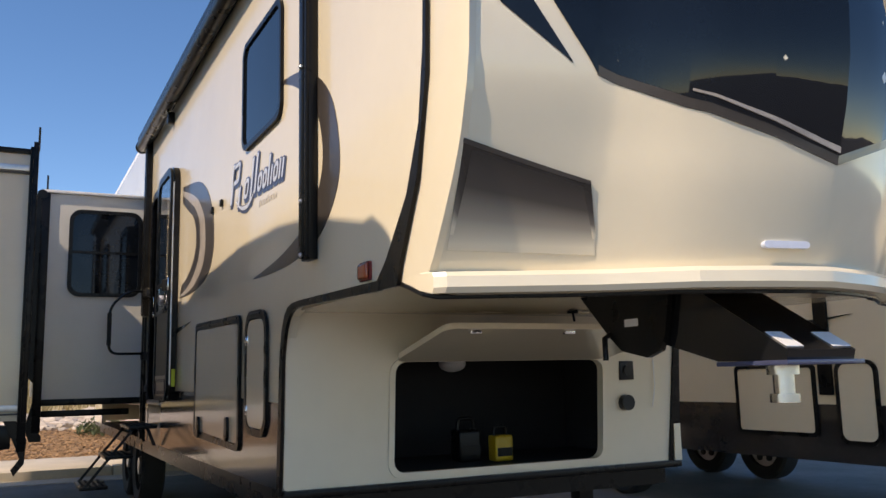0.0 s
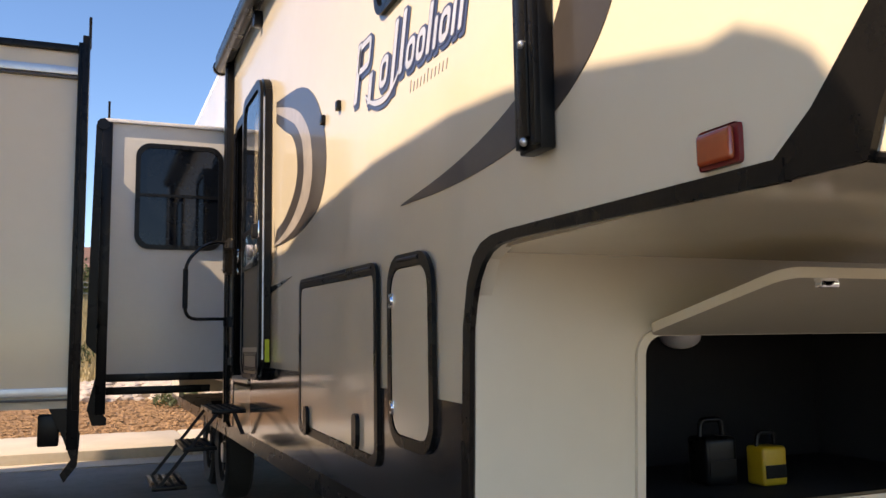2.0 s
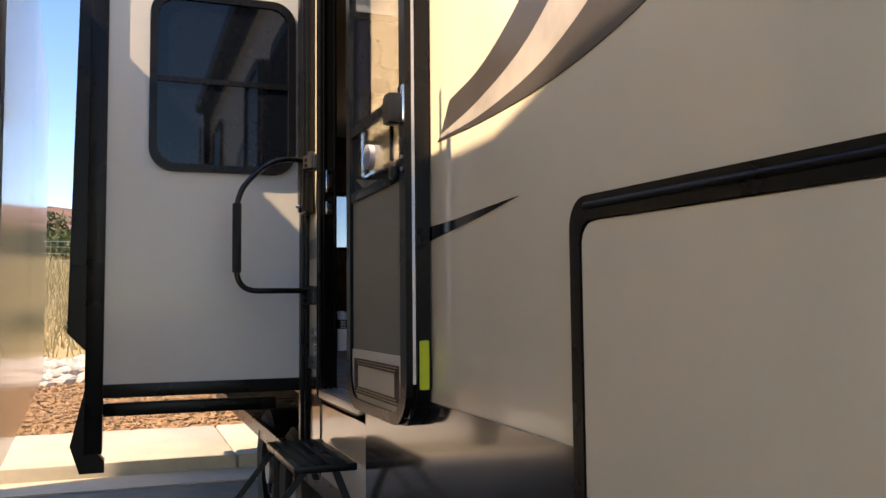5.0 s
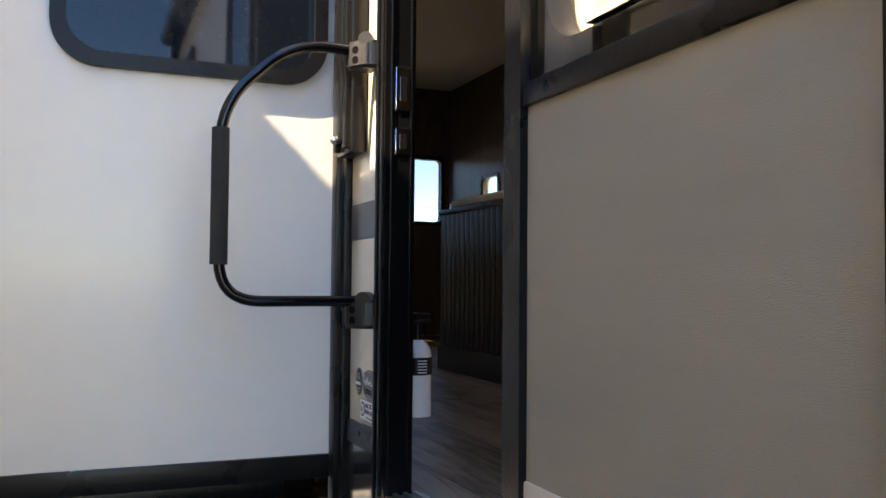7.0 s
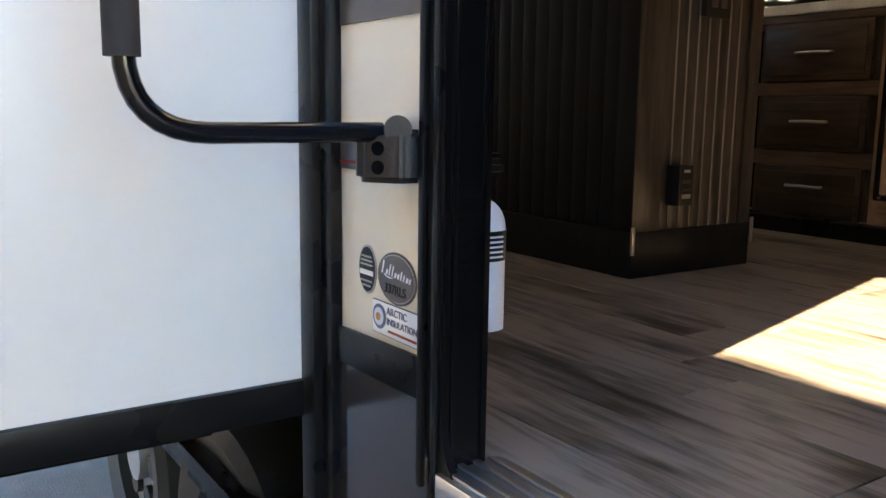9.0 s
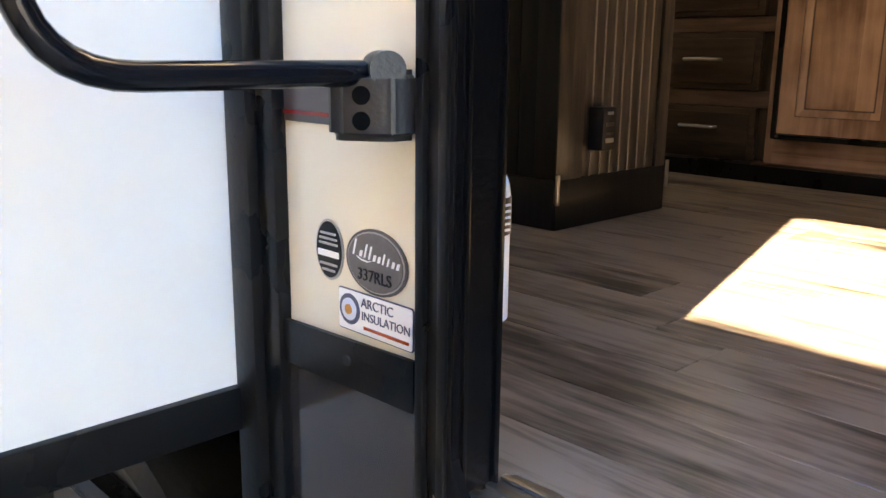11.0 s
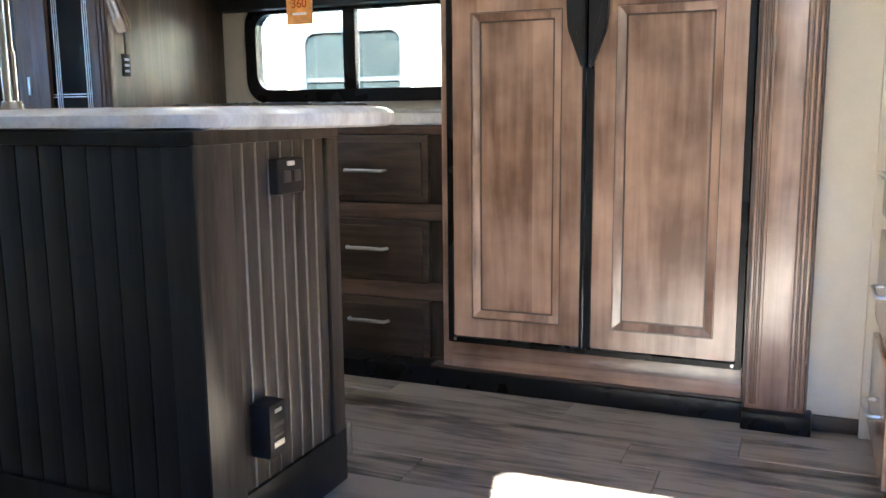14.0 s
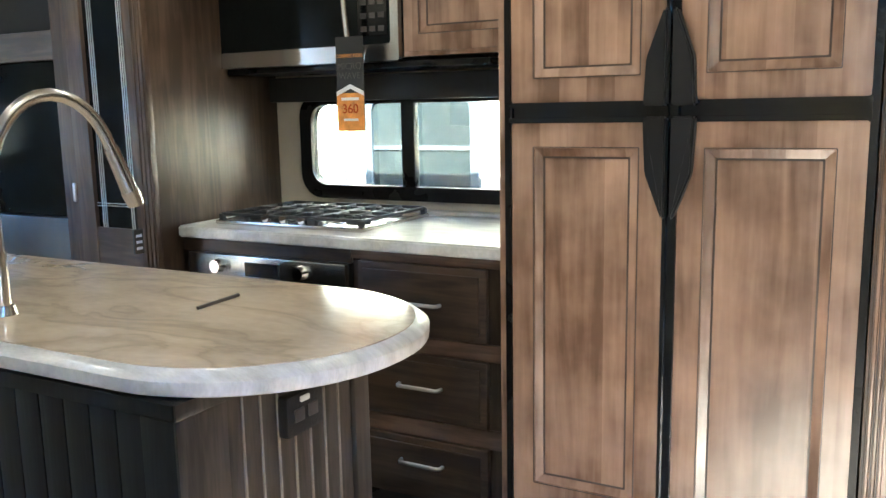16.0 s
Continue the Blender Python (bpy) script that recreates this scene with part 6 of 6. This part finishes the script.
cyl(bm, tip, tip + d_ * 0.10, 0.016, 0.019), cyl(bm, tip + d_ * 0.10, tip + d_ * 0.135, 0.021, 0.018)
part("spray_head", bm, STEEL, fc)
bm = M()
tube(bm, [tip + d_ * 0.13, tip + d_ * 0.13 - Vector((0, 0, 0.06))], 0.002, 6)
part("cord", bm, PAPER, fc)
bm = M()
hang = tip + d_ * 0.13 - Vector((0, 0, 0.06))
box(bm, hang.x - 0.013, hang.x + 0.013, hang.y - 0.003, hang.y + 0.003, hang.z - 0.055, hang.z, 0.002)
tag_ = part("tag", bm, PAPER, fc, "small black tag on the tap")
for dz in (0.014, 0.028, 0.042):
    part("print_bar", box(M(), hang.x - 0.008, hang.x + 0.008, hang.y - 0.0038, hang.y - 0.0025, hang.z - dz - 0.003, hang.z - dz + 0.003), PALE, tag_)
bm = M()
tube(bm, [(1.515, 1.105, 1.9975), (1.645, 1.115, 1.9975)], 0.0038, 8)
solid("pen", bm, GREY, "slim grey pen lying on the worktop", "pen")
bm = M()
cyl(bm, (1.50, 2.05, 1.993), (1.50, 2.05, 2.03), 0.016), bmesh.ops.create_uvsphere(bm, u_segments=12, v_segments=8, radius=0.02, matrix=Matrix.Translation((1.50, 2.05, 2.045)))
solid("glass_stopper", bm, CHROME, "small shiny knob behind the tap", "knob")

# fire extinguisher inside the door
EX, EY = 0.0985, 0.078
ex = thing("fire_extinguisher", (EX, EY, 1.232), "white fire extinguisher with a black label, wall mounted", "extinguisher")
bm = M()
cyl(bm, (EX, EY, 1.237), (EX, EY, 1.375), 0.034, seg=24)
bmesh.ops.create_uvsphere(bm, u_segments=24, v_segments=12, radius=0.034, matrix=Matrix.Translation((EX, EY, 1.375)) @ Matrix.Diagonal((1, 1, 1.25, 1)))
part("cylinder", bm, WHITE, ex)
bm = M()
cyl(bm, (EX, EY, 1.334), (EX, EY, 1.375), 0.0352, seg=24)
lb_ = part("label_band", bm, BLACK, ex, "black printed band")
for k in range(5):
    part("print_bar", box(M(), EX - 0.011, EX + 0.011, EY - 0.0360, EY - 0.0325, 1.339 + 0.0068 * k, 1.3415 + 0.0068 * k), WHITE, lb_)
bm = M()
cyl(bm, (EX, EY, 1.412), (EX, EY, 1.452), 0.011), box(bm, EX - 0.018, EX + 0.032, EY - 0.007, EY + 0.007, 1.452, 1.462, 0.003), box(bm, EX - 0.012, EX + 0.028, EY - 0.006, EY + 0.006, 1.470, 1.478, 0.003), box(bm, EX - 0.014, EX - 0.004, EY - 0.006, EY + 0.006, 1.460, 1.474)
part("valve", bm, BLACK, ex)
bm = M()
box(bm, 0.0505, 0.070, EY - 0.02, EY + 0.02, 1.29, 1.34, 0.003)
part("bracket", bm, BLACK, ex)

# ceiling lamps
for x, y in ((1.25, -0.6), (0.9, 0.9), (2.05, 0.9), (1.2, 2.4), (2.3, 2.0), (1.2, 4.0), (0.5, 3.2)):
    cl = thing("ceiling_lamp", (x, y, 3.3), "round recessed ceiling lamp, lit", "lamp", "ceiling lamps")
    part("bezel", ring(M(), ellipse(x, y, 0.06, 0.06, 20), ellipse(x, y, 0.045, 0.045, 20), 3.292, 3.30, "z"), STEEL, cl)
    bm = M()
    cyl(bm, (x, y, 3.294), (x, y, 3.299), 0.044)
    part("diffuser", bm, LAMPON, cl)
    la = bpy.data.lights.new("ceiling_lamp_light", "AREA")
    la.shape, la.size, la.energy, la.color = "DISK", 0.09, LAMP_W, (1.0, 0.95, 0.88)
    lo = new("ceiling_lamp_light", la)
    lo.matrix_world = look((x, y, 3.288), (x, y, 0))

# rear window
rwin = thing("window_3", (1.44, 5.42, 2.1), "rear window of the trailer", "window", "", "structure")
part("window_frame", ring(M(), rrect(0.54, 2.34, 2.055, 2.70, 0.06), rrect(0.60, 2.302, 2.095, 2.658, 0.04), 5.385, 5.465, "y"), BLACK, rwin)
bm = M()
box(bm, 0.58, 2.31, 5.42, 5.425, 2.085, 2.67)
part("pane", bm, PRIVACY, rwin, smooth=False)

fwin = thing("window_4", (2.41, 4.5, 1.98), "small dark-framed side window at the rear", "window", "", "structure")
part("window_frame", ring(M(), rrect(FW[0] - 0.02, FW[1] + 0.02, FW[2] - 0.02, FW[3] + 0.02, 0.06), rrect(FW[0] + 0.01, FW[1] - 0.01, FW[2] + 0.01, FW[3] - 0.01, 0.04), 2.360, 2.3715), BLACK, fwin)
bm = M()
box(bm, 2.412, 2.417, FW[0] - 0.002, FW[1] + 0.002, FW[2] - 0.002, FW[3] + 0.002)
part("pane", bm, BRONZEGLASS, fwin, smooth=False)

# ---- land behind the lot ----
random.seed(4)
bm = M()
vs = [[bm.verts.new((-30 + 60 * i / 80, y, rise(-30 + 60 * i / 80, y) + 0.015)) for y in [6.3 + 2.9 * j / 10 for j in range(11)]] for i in range(81)]
for i in range(80):
    for j in range(10):
        bm.faces.new((vs[i][j], vs[i + 1][j], vs[i + 1][j + 1], vs[i][j + 1]))
solid("ground", bm, MULCH, "tan bark mulch bed behind the pavement", "ground", "structure")


def scatter(name, n, x0, x1, y0, y1, make, material, label, cat):
    bm = M()
    for _ in range(n):
        x, y = random.uniform(x0, x1), random.uniform(y0, y1)
        make(bm, x, y, rise(x, y))
    return solid(name, bm, material, label, cat, "stuff", smooth=False)


def chip(bm, x, y, z):
    s, a = random.uniform(0.02, 0.06), random.uniform(0, 3.1)
    c, d = Vector((math.cos(a), math.sin(a), random.uniform(-0.3, 0.4))) * s, Vector((-math.sin(a), math.cos(a), 0)) * s * 0.35
    p = Vector((x, y, z + 0.03))
    top = bm.verts.new(p + Vector((0, 0, 0.016)))
    q = [bm.verts.new(p + v) for v in (c + d, c * -1 + d, c * -1 - d, c - d)]
    for k in range(4):
        bm.faces.new((q[k], q[(k + 1) % 4], top))


def rock(bm, x, y, z):
    s = random.uniform(0.06, 0.17)
    g = bmesh.ops.create_icosphere(bm, subdivisions=1, radius=s, matrix=Matrix.Translation((x, y, z + s * 0.3)))
    for v in g["verts"]:
        o = v.co - Vector((x, y, z))
        v.co = Vector((x, y, z)) + Vector((o.x * 1.25, o.y, o.z * 0.7)) * (1 + 0.35 * noise.noise(v.co * 9))


def blade(bm, x, y, z):
    h = random.uniform(0.15, 0.6)
    for _ in range(3):
        a, w = random.uniform(0, 6.3), random.uniform(0.006, 0.014) * (1 + y * 0.03)
        p = Vector((x + random.gauss(0, 0.06), y, z))
        t = p + Vector((math.cos(a) * h * 0.35, math.sin(a) * h * 0.35, h))
        bm.faces.new((bm.verts.new(p + Vector((-w, 0, 0))), bm.verts.new(p + Vector((w, 0, 0))), bm.verts.new(t)))


scatter("mulch_chips", 5200, -4, 3, 6.3, 9.2, chip, MULCH, "loose bark chips on the mulch bed", "mulch")
scatter("pale_rocks", 700, -4.5, 3.5, 9.1, 11.3, rock, STONE, "band of pale landscape stones", "stones")
scatter("dry_grass", 5000, -6, 2, 11.5, 46, blade, STRAW, "dry straw-coloured grass on the rise", "grass")


def shrub(x, y, r, h, material, label, n=420):
    s = thing("shrub", (x, y, rise(x, y)), label, "shrub")
    z = rise(x, y)
    bm = M()
    for k in range(9):
        a = k * 0.7
        tube(bm, [(x, y, z), (x + math.cos(a) * r * 0.4, y + math.sin(a) * r * 0.4, z + h * 0.55)], 0.006, 5)
    part("stems", bm, BARK, s)
    bm = M()
    for _ in range(n):
        a, q, e = random.uniform(0, 6.3), random.random() ** 0.5, random.random()
        p = Vector((x + math.cos(a) * r * q, y + math.sin(a) * r * q, z + h * (0.1 + 0.9 * e * (1 - 0.6 * q * q)) * random.uniform(0.7, 1.1)))
        d = Vector((random.gauss(0, 1), random.gauss(0, 1), random.gauss(0.6, 0.7))).normalized() * r * 0.2
        w = d.cross(Vector((random.random(), random.random(), random.random()))).normalized() * r * 0.045
        bm.faces.new([bm.verts.new(v) for v in (p - w, p + w, p + d + w * 0.2, p + d - w * 0.2)])
    part("foliage", bm, material, s, smooth=False)


shrub(0.35, 8.4, 0.42, 0.38, SAGE, "low grey-green shrub in the mulch")
shrub(-1.35, 14.5, 0.6, 0.5, LEAF, "green weed clump in dry grass")
for x, y, r in ((-3.0, 40, 1.5), (-5.2, 44, 1.9), (-1.2, 43, 1.4), (-7, 42, 1.6), (0.8, 46, 1.7)):
    shrub(x, y, r, r * 1.5, LEAF, "dark green juniper on the brow", 700)
fen = thing("wire_fence", (-2, 38, rise(-2, 38)), "low wire fence on the rise", "fence")
for k in range(9):
    x = -10 + 2.0 * k
    part("post", tube(M(), [(x, 38, rise(x, 38)), (x, 38, rise(x, 38) + 1.2)], 0.03, 6), BARK, fen)
for h in (0.3, 0.6, 0.9, 1.15):
    part("wire", tube(M(), [(-10, 38, rise(-10, 38) + h), (-2, 38, rise(-2, 38) + h), (6, 38, rise(6, 38) + h)], 0.008, 4), ALU, fen)
bm = M()
prev = None
for i in range(121):
    x = -1500 + 25 * i
    h = (108 - 56 * min(1, max(0, (x - 60) / 160))) + 14 * noise.noise((x * 0.004, 0, 3)) + 8 * noise.noise((x * 0.02, 5, 3))
    col_ = [bm.verts.new((x, y, z)) for y, z in ((820, 0), (870, 22), (905, h * 0.5 + 5 * noise.noise((x * 0.02, 1, 1))), (915, h * 0.8), (930, h * 0.83), (945, h), (1400, h + 3))]
    if prev:
        for k in range(len(col_) - 1):
            bm.faces.new((prev[k], col_[k], col_[k + 1], prev[k + 1]))
    prev = col_
bmesh.ops.recalc_face_normals(bm, faces=bm.faces[:])
solid("backdrop", bm, REDROCK, "layered red rock mesa on the horizon", "mesa", "structure", smooth=False)

# ---- floor planks ----
random.seed(11)
PW = 0.152
plank_me = {}
for L in (0.6, 0.9, 1.22):
    bm = M()
    box(bm, -PW / 2 + 0.0006, PW / 2 - 0.0006, 0.0006, L - 0.0006, -0.012, 0.0, 0.0015, 1)
    plank_me[L] = mesh("plank", bm, VINYL)
floor_ob = bpy.data.objects["floor"]
x = 0.05 + PW / 2
while x < 2.56:
    y = -1.58 - random.uniform(0, 0.5)
    while y < 3.4:
        L = random.choice((0.6, 0.9, 1.22, 1.22, 1.22))
        ob = new("plank", plank_me[L])
        ob.location, ob.parent = (x, y, F), floor_ob
        y += L
    x += PW
